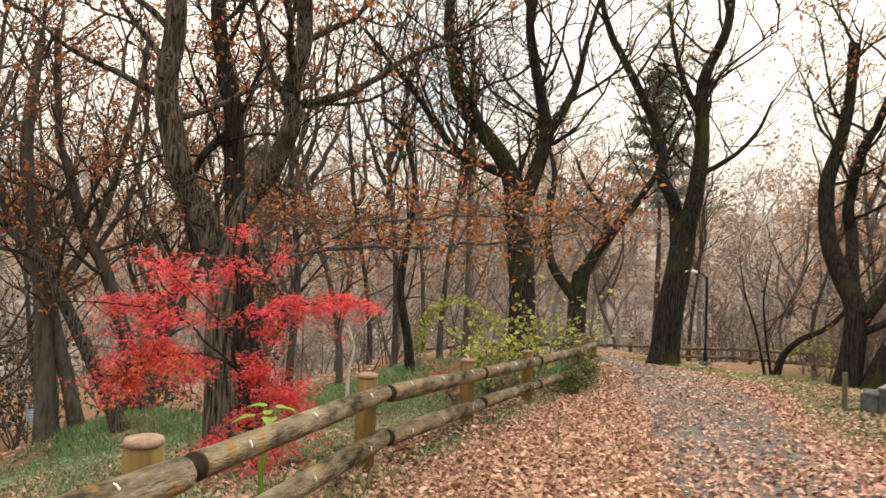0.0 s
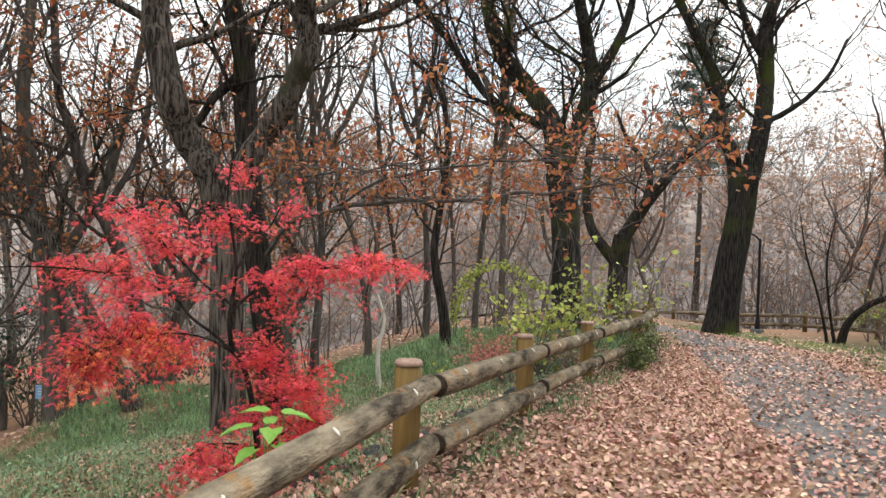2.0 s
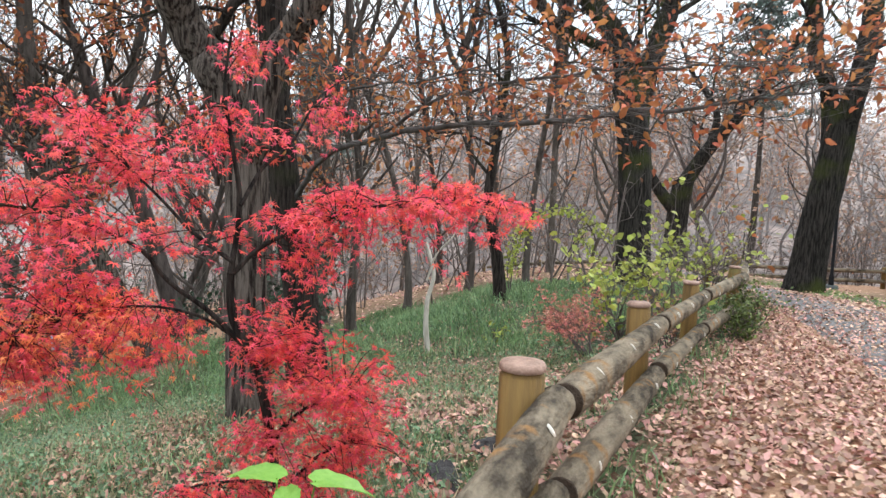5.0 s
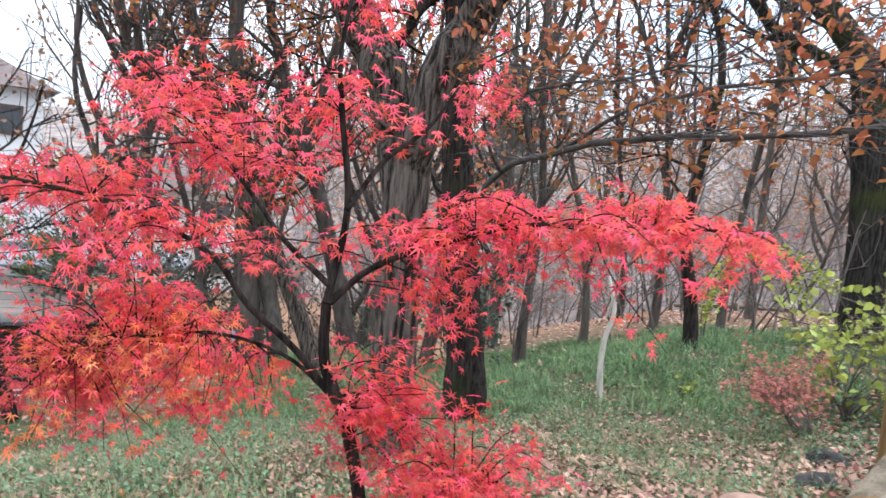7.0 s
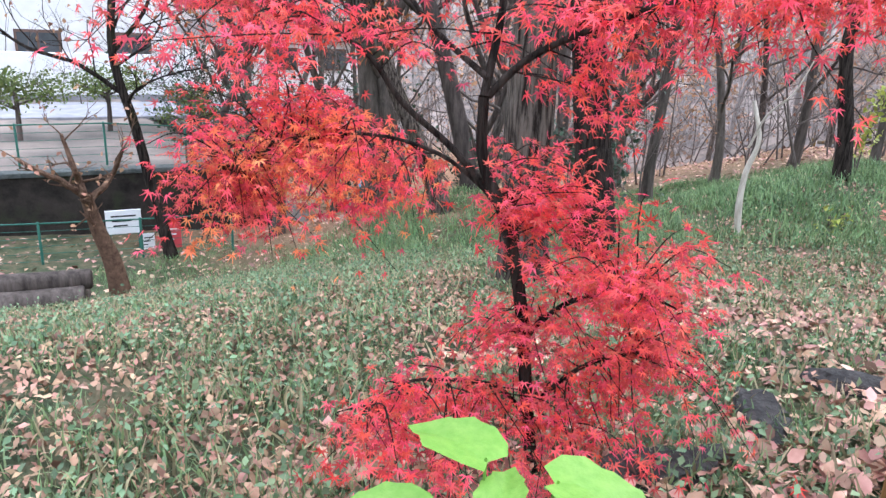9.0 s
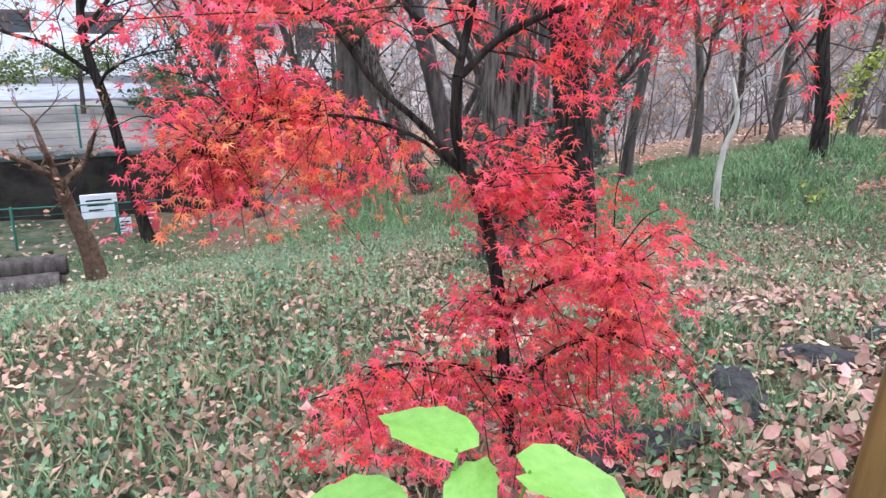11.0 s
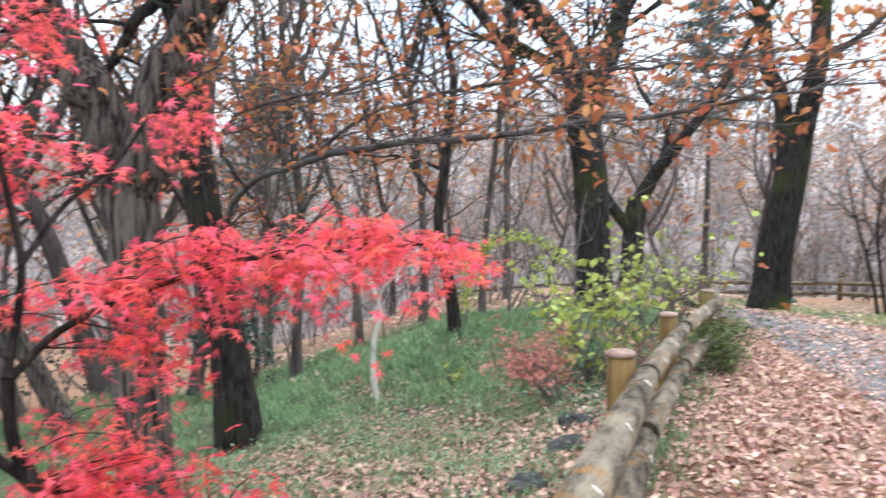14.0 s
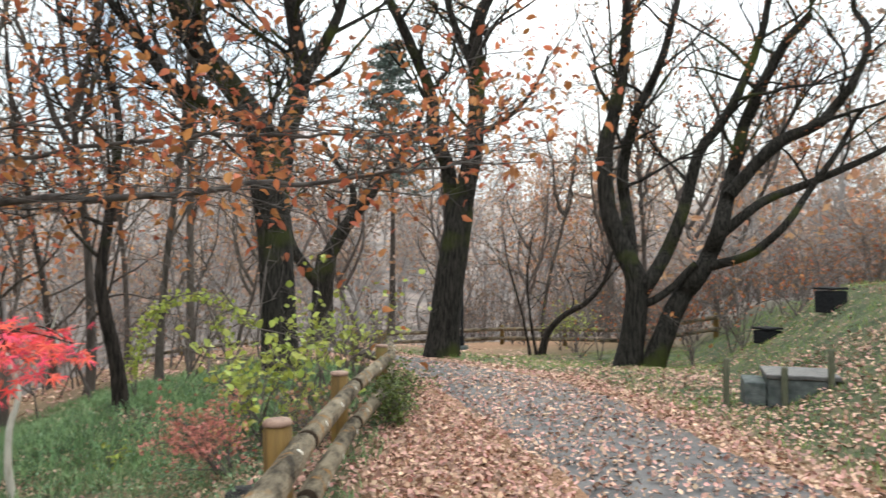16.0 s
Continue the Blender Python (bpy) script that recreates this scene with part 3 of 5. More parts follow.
tree(10.99, 18.84, -38.4, [
    (0.34, 0.12, [(-0.1, -0.25), (0.1, 1.16), (0.15, 2.31), (-0.19, 3.17), (-0.53, 4.19), (-0.59, 5.65), (-0.33, 6.65), (-0.09, 7.94), (-0.01, 9.53)]),
    (0.19, 0.08, [(0.11, 2.2), (-0.04, 3.89), (-0.15, 5.19), (0.22, 6.62), (0.81, 7.87), (1.23, 9.41)]),
    (0.20, 0.08, [(0.19, 1.8), (0.91, 3.02), (1.39, 4.28), (1.73, 5.54), (2.4, 6.49), (3.12, 8.1), (3.45, 9.45)]),
    (0.28, 0.10, [(0.41, -0.25), (1.1, 1.6), (1.84, 2.73), (2.25, 3.98), (2.51, 4.95), (2.91, 6.45), (3.68, 8.05), (4.31, 8.81)]),
    (0.14, 0.05, [(2.24, 3.5), (3.15, 4.23), (4.39, 4.74), (5.71, 5.35), (6.87, 6.08)]),
    (0.17, 0.06, [(2.38, 4.4), (3.41, 5.6), (4.41, 6.09), (5.14, 7.12), (5.51, 8.29), (5.28, 9.25)]),
    (0.12, 0.05, [(1.95, 2.66), (2.88, 3.0), (3.77, 3.94), (4.76, 5.4), (5.25, 6.31)]),
    (0.10, 0.08, [(0.19, 1.6), (0.9, 2.02), (1.58, 2.73)])],
    BARK_MOSS, 16, "spreading many-limbed cherry tree with mossy trunks", 0.8, 1.9, 3, LEAF_OAK, 0.45, 0.1, from_z=4.6, depth=0.9)
tree(-0.65, 16.22, 1.2, [(0.11, 0.04, [(-0.01, -0.1), (-0.11, 0.73), (-0.25, 1.43), (-0.32, 2.03), (-0.23, 2.8), (-0.12, 3.67), (-0.08, 4.45), (-0.36, 5.46), (-0.85, 5.91)])],
     BARK_DARK, 17, "slender dark understorey tree with a crooked stem", 0.5, 1.2, 3, LEAF_OAK, 0.2, 0.1, from_z=2.2)
tree(-6.81, 15.24, 25.7, [(0.16, 0.08, [(0, -0.2), (-0.43, 0.9), (-0.94, 2.04), (-1.48, 3.15), (-2.0, 3.9), (-2.72, 4.62), (-3.57, 5.09)])],
     BARK_GREY, 18, "leaning grey tree with a smooth slanting trunk", 0.7, 1.6, 3, from_z=3)


tree(-8.7, 16.2, 25, [
    (0.25, 0.10, [(-0.25, -0.3), (-0.4, 2), (-0.6, 4), (-0.95, 6.5), (-0.8, 9)]),
    (0.17, 0.14, [(0.4, -0.3), (0.15, 1.0), (-0.15, 2.2), (-0.42, 3.2)]),
    (0.14, 0.05, [(-0.6, 3.8), (-1.6, 6), (-2.2, 8.5), (-2.4, 10)]),
    (0.12, 0.05, [(-0.45, 2.9), (0.6, 5), (1.2, 7.5), (1.5, 9.5)])],
    BARK_FAR, 20, "brown two-footed tree with three limbs low on the slope", 0.45, 1.9, 3, LEAF_OAK, 0.9, 0.11, from_z=2.5)
tree(-7.0, 16.9, 22, [
    (0.18, 0.07, [(0, -0.3), (-0.64, 2.1), (-1.1, 3.5), (-1.57, 4.4), (-1.94, 5.8), (-2.16, 6.5), (-2.3, 9)]),
    (0.07, 0.03, [(-1.3, 3.9), (-0.6, 5.2), (-0.3, 7.0), (-0.4, 8.5)])],
    BARK_FAR, 22, "brown tree with a trunk that leans and bends upright", 0.5, 1.8, 3, LEAF_OAK, 0.5, 0.1, from_z=3.2)
tree(-6.2, 18.8, 10, [
    (0.15, 0.06, [(0, -0.3), (0.2, 2), (0.1, 4), (0.5, 6.5), (0.4, 9.5)]),
    (0.08, 0.03, [(0.1, 3.8), (-0.7, 5.8), (-1.0, 8.5)])],
    BARK_FAR, 21, "slim brown oak with rusty leaves clinging on", 0.45, 1.9, 3, LEAF_OAK, 0.9, 0.11, from_z=2.5)


# woodland trees: a few kinds, set about the slopes
def wood_tree(seed, height, lean, fork):
    rng = np.random.default_rng(seed)
    top = height
    w = rng.normal(0, 0.28, 4)
    main = [(0, -0.3), (0.05 + 0.3 * w[3], 1.0), (lean * 0.3 + w[0], top * 0.3), (lean * 0.7 + w[1], top * 0.55), (lean + w[2], top * 0.8), (lean * 1.3, top)]
    limbs = [(0.0145 * top ** 0.9, 0.03, main)]
    for _ in range(fork):
        h = rng.uniform(0.3, 0.6)
        sgn = rng.choice([-1, 1])
        x0 = lean * (0.3 + (h - 0.3) * 1.6)
        limbs.append((0.09, 0.03, [(x0, top * h), (x0 + sgn * 0.6, top * (h + 0.12)), (x0 + sgn * rng.uniform(0.8, 1.3), top * (h + 0.25)), (x0 + sgn * rng.uniform(0.9, 2.0), top * (h + 0.42))]))
    return limbs


KINDS = []
for seed, height, lean, fork, leaf in ((31, 10, 1.6, 2, LEAF_OAK), (32, 12, -0.9, 3, LEAF_DULL), (33, 9, 2.2, 3, LEAF_DULL), (34, 11, -2.0, 3, LEAF_DULL), (35, 7, 1.2, 3, LEAF_OAK), (36, 13, 0.5, 3, LEAF_DULL)):
    KINDS.append((seed, wood_tree(seed, height, lean, fork), leaf))
SPOTS = [(0.0, 21.8), (-14.5, 25.5), (-8.4, 19.0), (-9.6, 23.0), (-6.0, 22.5), (-4.4, 20.6), (-3.4, 23.5), (-1.7, 25.0), (-12.0, 21.0), (-16.5, 22.0), (-11.0, 28.5),
         (-7.2, 28.0), (-3.0, 29.5), (1.0, 27.5), (3.2, 33.5), (-5.0, 34.0), (-9.5, 35.0), (-14.0, 33.0), (-18.5, 29.0), (-1.0, 36.5), 
         (9.5, 38.0), (13.0, 36.5), (16.0, 33.0), (17.5, 28.5), (19.0, 36.0), (21.5, 31.0), (20.0, 25.0), (24.0, 28.0), (23.0, 36.0), (-24.0, 33.0), (-11.5, 18.0), (-10.5, 14.8), (-13.2, 15.8), (-7.6, 18.6), (-15.5, 19.2), (-6.4, 25.5), (-17.0, 26.5), (-21.0, 25.0), (-8.2, 31.5), (5.5, 38.5)]
first = {}
rng_spot = np.random.default_rng(5)
for n_spot, (sx, sy) in enumerate(SPOTS):
    seed, limbs, leaf = KINDS[n_spot % len(KINDS)]
    turn = float(rng_spot.uniform(0, 360))
    size = float(rng_spot.uniform(0.85, 1.15))
    if seed not in first:
        first[seed] = tagged(tree(sx, sy, 0, limbs, BARK_FAR, seed, "bare woodland tree with brown-grey trunk and few leaves", 0.75, 2.4, 3, leaf, 0.5, 0.10, from_z=1.5, sides=7, kids=(3, 2, 2)), group="woodland trees")
        first[seed].rotation_euler.z = radians(turn)
    else:
        copy_thing(first[seed], pose(sx, sy, z_at(sx, sy) - 0.05, 0, 0, turn) @ Matrix.Diagonal((size, size, size, 1)))


# ---- the fence ----
def lathe(profile, sides=16):
    """A turned solid from (radius, height) pairs."""
    v, f = [], []
    for r, z in profile:
        for a in range(sides):
            t = 2 * math.pi * a / sides
            v.append((r * math.cos(t), r * math.sin(t), z))
    for i in range(len(profile) - 1):
        for a in range(sides):
            b = (a + 1) % sides
            f.append((i * sides + a, i * sides + b, (i + 1) * sides + b, (i + 1) * sides + a))
    me = bpy.data.meshes.new("turned")
    me.from_pydata(v, [], f + [tuple(range((len(profile) - 1) * sides, len(profile) * sides))])
    for p in me.polygons:
        p.use_smooth = len(p.vertices) == 4
    me.update()
    return me


def rail_mesh(length, r, seed):
    """A peeled log along x, uneven, with worn rounded ends."""
    rng = np.random.default_rng(seed)
    n, sides = 26, 18
    xs = np.concatenate([[0, 0.006], np.linspace(0.03, length - 0.03, n), [length - 0.006, length]])
    rr = np.full(len(xs), r) * (1 + 0.035 * np.sin(xs * 2.3 + seed) + rng.normal(0, 0.012, len(xs)))
    rr[[0, -1]] *= 0.86
    rr[[1, -2]] *= 0.95
    ang = np.linspace(0, 2 * math.pi, sides, endpoint=False)
    facet = 1 + 0.03 * np.sin(3 * ang + seed) + 0.02 * np.sin(7 * ang + 2 * seed)
    R = rr[:, None] * facet[None] * (1 + rng.normal(0, 0.008, (len(xs), sides)))
    V = np.stack([np.repeat(xs[:, None], sides, 1), R * np.cos(ang), R * np.sin(ang)], -1).reshape(-1, 3)
    f = []
    for i in range(len(xs) - 1):
        for a in range(sides):
            b = (a + 1) % sides
            f.append((i * sides + a, i * sides + b, (i + 1) * sides + b, (i + 1) * sides + a))
    me = bpy.data.meshes.new("rail")
    me.from_pydata([tuple(p) for p in V], [], f + [tuple(range(sides))[::-1], tuple(range((len(xs) - 1) * sides, len(xs) * sides))])
    for p in me.polygons:
        p.use_smooth = len(p.vertices) == 4
    me.update()
    return me


POST_H, POST_R, RAIL_R = 0.83, 0.088, 0.075
post_me = lathe([(POST_R, -0.3), (POST_R * 1.0, 0.0), (POST_R * 0.985, 0.3), (POST_R, POST_H - 0.052), (POST_R * 0.9, POST_H - 0.046), (POST_R * 0.9, POST_H - 0.03)])
cap_me = lathe([(POST_R * 0.96, 0), (POST_R * 1.02, 0.004), (POST_R * 1.02, 0.018), (POST_R * 0.93, 0.032), (POST_R * 0.5, 0.037)])
peg_me = lathe([(0.011, 0), (0.011, 0.006), (0.006, 0.009)], 8)


def fence(spots, label, lo=0.275, hi=0.655, side=-1, detail=True):
    root = new("log_fence")
    root.location = (*spots[0], z_at(*spots[0]))
    o = Vector(root.location)
    feet = [Vector((x, y, z_at(x, y))) - o for x, y in spots]
    for k, foot in enumerate(feet):
        p = part("post", post_me, POST, root)
        p.location = foot
        p.rotation_euler = (random.uniform(-0.02, 0.02), random.uniform(-0.02, 0.02), random.uniform(0, 6))
        if detail:
            c = part("cap", cap_me, CAP, p, "pale weathered end-grain top")
            c.location.z = POST_H - 0.033
    for k in range(len(feet) - 1):
        a, b = feet[k], feet[k + 1]
        way = (b - a).normalized()
        out = Vector((way.y, -way.x, 0)).normalized() * (POST_R + RAIL_R * 0.55)
        for h in (lo, hi):
            up = Vector((0, 0, h + random.uniform(-0.012, 0.012)))
            p0, p1 = a + out + up + way * 0.20, b + out + up + way * 0.11
            d = p1 - p0
            r = part("rail", rail_mesh(d.length, RAIL_R * random.uniform(0.95, 1.06), k * 2 + (h > 0.3) + 1), RAIL, root)
            r.matrix_local = Matrix.Translation(p0) @ d.to_track_quat("X", "Z").to_matrix().to_4x4() @ pose(0, 0, 0, random.uniform(-30, 30))
            if not detail:
                continue
            s = Shape()
            s.tube([(-0.12, 0, 0), (-0.115, 0, 0), (-0.012, 0, 0), (-0.010, 0, 0), (-0.003, 0, 0), (0.012, 0, 0)], [0.02, RAIL_R * 0.52, RAIL_R * 0.56, RAIL_R * 0.90, RAIL_R * 0.97, RAIL_R * 0.94], 16)
            q = part("joint", s.mesh("joint"), RAIL_DARK, r, "blackened tenon between two rails")
            for t in (0.4, 1.25, 2.3):
                g = part("peg", peg_me, PEG, r, "pale wooden peg")
                g.matrix_local = pose(t, 0, 0, side * -62 + random.uniform(-15, 15)) @ Matrix.Translation((0, 0, RAIL_R * 1.0)) @ Matrix.Diagonal((0.75, 2.0, 1, 1))
    return tagged(root, label, "fence")


fence(POSTS_XY, "round-log two-rail fence, weathered brown, beside the path")
fence([(-1.5, 38.2), (1.2, 37.4), (3.9, 36.4), (6.5, 35.3), (9.2, 33.85), (11.4, 32.0), (13.2, 29.8), (14.6, 27.3), (15.8, 24.7), (17.0, 22.0)], "far round-log fence round the bend of the path", detail=False)


# ---- the red maple ----
def maple(x, y, z, facing):
    rng = np.random.default_rng(3)
    root = new("maple_tree")
    root.location = (x, y, z)
    c, s = math.cos(radians(facing)), math.sin(radians(facing))
    lay = lambda u, d, w: np.array((u * c - d * s, u * s + d * c, w))
    stems = Shape()
    nodes = []
    for r0, r1, dep, line in (
            (0.026, 0.017, 0.0, [(0.14, -0.1), (0.1, 0.12), (0.04, 0.56), (-0.03, 0.84), (-0.11, 1.02), (-0.12, 1.21)]),
            (0.014, 0.005, 0.1, [(-0.12, 1.21), (-0.08, 1.5), (-0.12, 1.79), (-0.14, 2.0), (-0.1, 2.3)]),
            (0.012, 0.004, -0.25, [(-0.11, 1.21), (0.01, 1.33), (0.21, 1.43), (0.45, 1.51), (0.76, 1.53), (1.02, 1.55)]),
            (0.013, 0.004, 0.2, [(-0.05, 0.88), (-0.2, 1.04), (-0.36, 1.17), (-0.5, 1.33), (-0.8, 1.45), (-1.2, 1.5), (-1.55, 1.5)]),
            (0.011, 0.003, 0.45, [(-0.11, 1.26), (-0.27, 1.38), (-0.39, 1.51), (-0.6, 1.72), (-0.85, 1.95)]),
            (0.009, 0.003, 0.4, [(-0.08, 1.5), (0.02, 1.66), (0.16, 1.79), (0.3, 2.0), (0.5, 2.15)]),
            (0.008, 0.003, 0.35, [(-0.06, 0.9), (-0.25, 1.02), (-0.5, 1.06), (-0.8, 0.98), (-1.1, 0.85)]),
            (0.010, 0.003, -0.1, [(0.06, 0.45), (0.2, 0.6), (0.35, 0.66), (0.5, 0.62)]),
            (0.009, 0.003, -0.3, [(0.1, 0.15), (-0.05, 0.32), (-0.25, 0.38), (-0.4, 0.34)]),
            (0.009, 0.003, 0.15, [(0.1, 0.2), (0.3, 0.36), (0.5, 0.4), (0.65, 0.36)])):
        p2 = curve_through(line, 5)
        t = np.linspace(0, 1, len(p2))
        pts = np.array([lay(u, dep * f ** 1.2 + 0.02 * math.sin(9 * f), w) for (u, w), f in zip(p2, t)])
        stems.tube(pts, np.linspace(r0, r1, len(pts)), 8, 0.03, rng)
        nodes.append(pts)
    nodes = np.concatenate(nodes)
    part("trunk", stems.mesh("trunk"), BARK_DARK, root, "thin dark stems")
    twigs = Shape()
    red, orange = [], []
    # sprays of leaves: where along the tree's plane, how deep, and how wide
    for u, w, d, ru, rw, count in (
            (-0.45, 1.6, 0.35, 0.5, 0.14, 430), (-0.88, 1.56, 0.4, 0.48, 0.14, 480), (-1.05, 1.45, 0.5, 0.26, 0.08, 240), (-0.65, 1.34, 0.1, 0.5, 0.12, 480), (-0.1, 1.82, 0.1, 0.42, 0.14, 280),
            (0.0, 2.12, 0.2, 0.3, 0.1, 110), (0.35, 1.52, -0.05, 0.42, 0.08, 480), (0.75, 1.52, -0.15, 0.4, 0.08, 620), (1.0, 1.52, -0.2, 0.24, 0.07, 240), (0.15, 1.42, 0.1, 0.3, 0.1, 240), (0.5, 1.36, -0.1, 0.3, 0.08, 150),
            (-0.7, 1.0, 0.2, 0.42, 0.12, 640), (-0.88, 0.95, 0.5, 0.34, 0.13, 560), (-0.8, 0.72, 0.45, 0.38, 0.14, 620), (-0.45, 0.85, 0.05, 0.32, 0.12, 420), (-0.85, 1.2, 0.5, 0.42, 0.12, 420), (-0.88, 0.66, 0.5, 0.24, 0.1, 300),
            (0.15, 0.92, 0.0, 0.26, 0.14, 640), (0.30, 0.76, -0.1, 0.30, 0.18, 800), (0.36, 0.52, 0.05, 0.32, 0.18, 640), (0.1, 0.48, -0.1, 0.25, 0.14, 480), (0.3, 1.1, 0.2, 0.25, 0.1, 240),
            (-0.3, 0.24, -0.3, 0.32, 0.09, 460), (0.1, 0.18, -0.3, 0.38, 0.09, 600), (0.45, 0.24, -0.05, 0.34, 0.1, 520), (-0.6, 1.82, 0.5, 0.4, 0.1, 240), (0.45, 1.9, 0.4, 0.3, 0.1, 90), (-0.82, 1.82, 0.6, 0.38, 0.1, 210)):
        centre = lay(u, d, w)
        for _ in range(max(5, count // 25)):
            q = rng.normal(0, 0.62, 3)
            end = centre + lay(q[0] * ru, q[1] * ru * 0.8, q[2] * rw - 0.05 * abs(q[0])) * rng.uniform(0.7, 1.15)
            base = nodes[np.argmin(np.linalg.norm(nodes - (centre * 0.6 + end * 0.4), axis=1) + rng.uniform(0, 0.12, len(nodes)))]
            mid = (base + end) / 2 + np.array((0, 0, 0.05)) + rng.normal(0, 0.025, 3)
            line = curve_through([base, mid, end], 5)
            twigs.tube(line, np.linspace(0.0028, 0.0011, len(line)), 4)
            k = 25
            f = rng.uniform(0.25, 1.05, k)
            pos = np.stack([np.interp(f, np.linspace(0, 1, len(line)), line[:, a]) for a in range(3)], -1) + rng.normal(0, 1, (k, 3)) * np.array((0.05, 0.05, 0.024)) - np.array((0, 0, 0.015))
            outward = end - base
            outward = outward / (np.linalg.norm(outward) + 1e-6)
            (orange if (-1.2 < u < -0.3 and w < 1.05 and d > 0 and rng.random() < 0.27) else red).append((pos, np.repeat(outward[None], k, 0)))
    part("crown", twigs.mesh("crown"), BARK_DARK, root, "fine dark twigs")
    for name, places, material, label in (("foliage", red, LEAF_RED, "bright red palmate leaves"), ("inner_foliage", orange, LEAF_ORANGE, "orange palmate leaves low in the crown")):
        pos, lead = np.concatenate([p for p, _ in places]), np.concatenate([d for _, d in places])
        v, f = scatter(*MAPLE_LEAF, pos, hanging(rng, lead), rng.uniform(0.038, 0.072, len(pos)))
        part(name, mesh_of(name, v, f, False), material, root, label)
    return tagged(root, "young japanese maple in bright red autumn leaf", "tree")


maple(-1.74, 6.3, -0.4, 26.3)


# ---- undergrowth, shrubs, stones ----
def shrub(name, x, y, height, width, leaf, seed, label, stems=9, share=0.8, size=0.06, per=3, shape=SIMPLE_LEAF, z=None, category="shrub", bark=TWIG, level=2, kids=(5, 4), spread_a=0.8):
    rng = np.random.default_rng(seed)
    root = new(name)
    root.location = (x, y, z_at(x, y) if z is None else z)
    wood, tips = Shape(), []
    for _ in range(stems):
        a, r = rng.uniform(0, 6.28), rng.uniform(0.1, 1)
        way = np.array((math.cos(a) * width / height * r, math.sin(a) * width / height * r, 1.0))
        grow(wood, tips, rng, (rng.normal(0, 0.05), rng.normal(0, 0.05), -0.05), way, height * rng.uniform(0.6, 0.95), 0.006 + 0.006 * height, level, 0.3, spread_a, 5, 0.2, kids)
    part("branch_work", wood.mesh("wood"), bark, root)
    me = leaves_on(tips, rng, share, size, shape, per, True, 0.04)
    if me:
        part("foliage", me, leaf, root)
    return tagged(root, label, category)


shrub("shrub", 2.72, 13.15, 0.62, 0.42, LEAF_BUSH, 51, "low olive-green shrub spilling through the fence onto the leaves", 16, 0.9, 0.05, 3)
shrub("shrub", 2.35, 12.45, 0.42, 0.3, LEAF_BUSH, 57, "low olive-green shrub spilling through the fence onto the leaves", 10, 0.9, 0.05, 3)
shrub("red_shrub", 0.42, 11.7, 0.85, 1.6, mat("dull_red_leaf", (0.50, 0.14, 0.11), (0.64, 0.27, 0.21), 6, 0.65, 0.0, island=0.35, trans=0.3), 52, "low red-leaved maple sapling behind the fence", 9, 0.9, 0.07, 7, MAPLE_LEAF)
shrub("yellow_green_bush", 0.95, 12.8, 1.35, 0.9, LEAF_YELLOW, 53, "loose bush with large yellow-green leaves beside the fence", 12, 0.6, 0.105, 2, WIDE_LEAF)
shrub("yellow_green_bush", 1.95, 14.6, 1.6, 1.0, LEAF_YELLOW, 54, "loose bush with large yellow-green leaves behind the fence", 10, 0.6, 0.105, 2, WIDE_LEAF)
shrub("yellow_green_bush", 2.9, 16.0, 1.6, 1.1, LEAF_YELLOW, 50, "loose bush with large yellow-green leaves near the bend", 10, 0.42, 0.11, 2, WIDE_LEAF)


def climber(x, y):
    """A vine that climbs a thin stem and arches over, leafy all along."""
    rng = np.random.default_rng(55)
    root = new("climber")
    root.location = (x, y, z_at(x, y))
    wood, at = Shape(), []
    for line in ([(0, 0, -0.1), (0.05, 0, 0.6), (0.22, 0, 1.25), (0.55, 0, 1.62), (1.0, -0.05, 1.7), (1.5, -0.1, 1.5), (1.85, -0.1, 1.2)], [(0.02, 0.05, -0.1), (-0.06, 0, 0.5), (0.08, 0.05, 1.1), (0.3, 0.05, 1.5)], [(1.0, -0.05, 1.7), (1.3, -0.1, 1.25), (1.5, -0.2, 0.85)]):
        pts = curve_through(line, 10)
        wood.tube(pts, np.linspace(0.014, 0.005, len(pts)), 5)
        for p in pts[8:]:
            at.append(p + rng.normal(0, 1, (6, 3)) * np.array((0.07, 0.09, 0.06)) - (0, 0, 0.03))
    part("stem", wood.mesh("stem"), TWIG, root)
    pos = np.concatenate(at)
    v, f = scatter(*WIDE_LEAF, pos, rotations(rng, len(pos), 0.8), rng.uniform(0.05, 0.1, len(pos)))
    part("foliage", mesh_of("leaves", v, f), LEAF_YELLOW, root)
    return tagged(root, "arching vine with yellow-green leaves on a thin stem", "climber")


climber(-0.5, 16.9)
shrub("rusty_bush", 1.3, 11.9, 0.75, 0.55, LEAF_DULL, 56, "brown twiggy bush behind the log fence", 9, 0.4, 0.06, 2)
shrub("yellow_bush", 13.2, 24.5, 1.5, 1.1, LEAF_YELLOW, 58, "yellowing bush on the grass beyond the cherry tree", 12, 0.5, 0.09, 3)
shrub("pale_tuft", -0.71, 13.82, 0.3, 0.25, LEAF_YELLOW, 59, "pale yellow-green tuft among the ground cover", 9, 0.7, 0.09, 2, NARROW_LEAF, level=1, kids=(4,))
for k, (bx, by, bh, bw) in enumerate(((-5.2, 17.8, 2.2, 1.3), (-13.0, 17.5, 2.6, 1.6), (-9.2, 21.5, 2.0, 1.4), (-17.5, 19.5, 3.2, 2.0), (-11.0, 18.3, 3.0, 1.7))):
    shrub("evergreen_bush", bx, by, bh, bw, LEAF_DARK, 61 + k, "dark evergreen bush in the shade of the wood", 12, 0.9, 0.11, 4, kids=(5, 5))

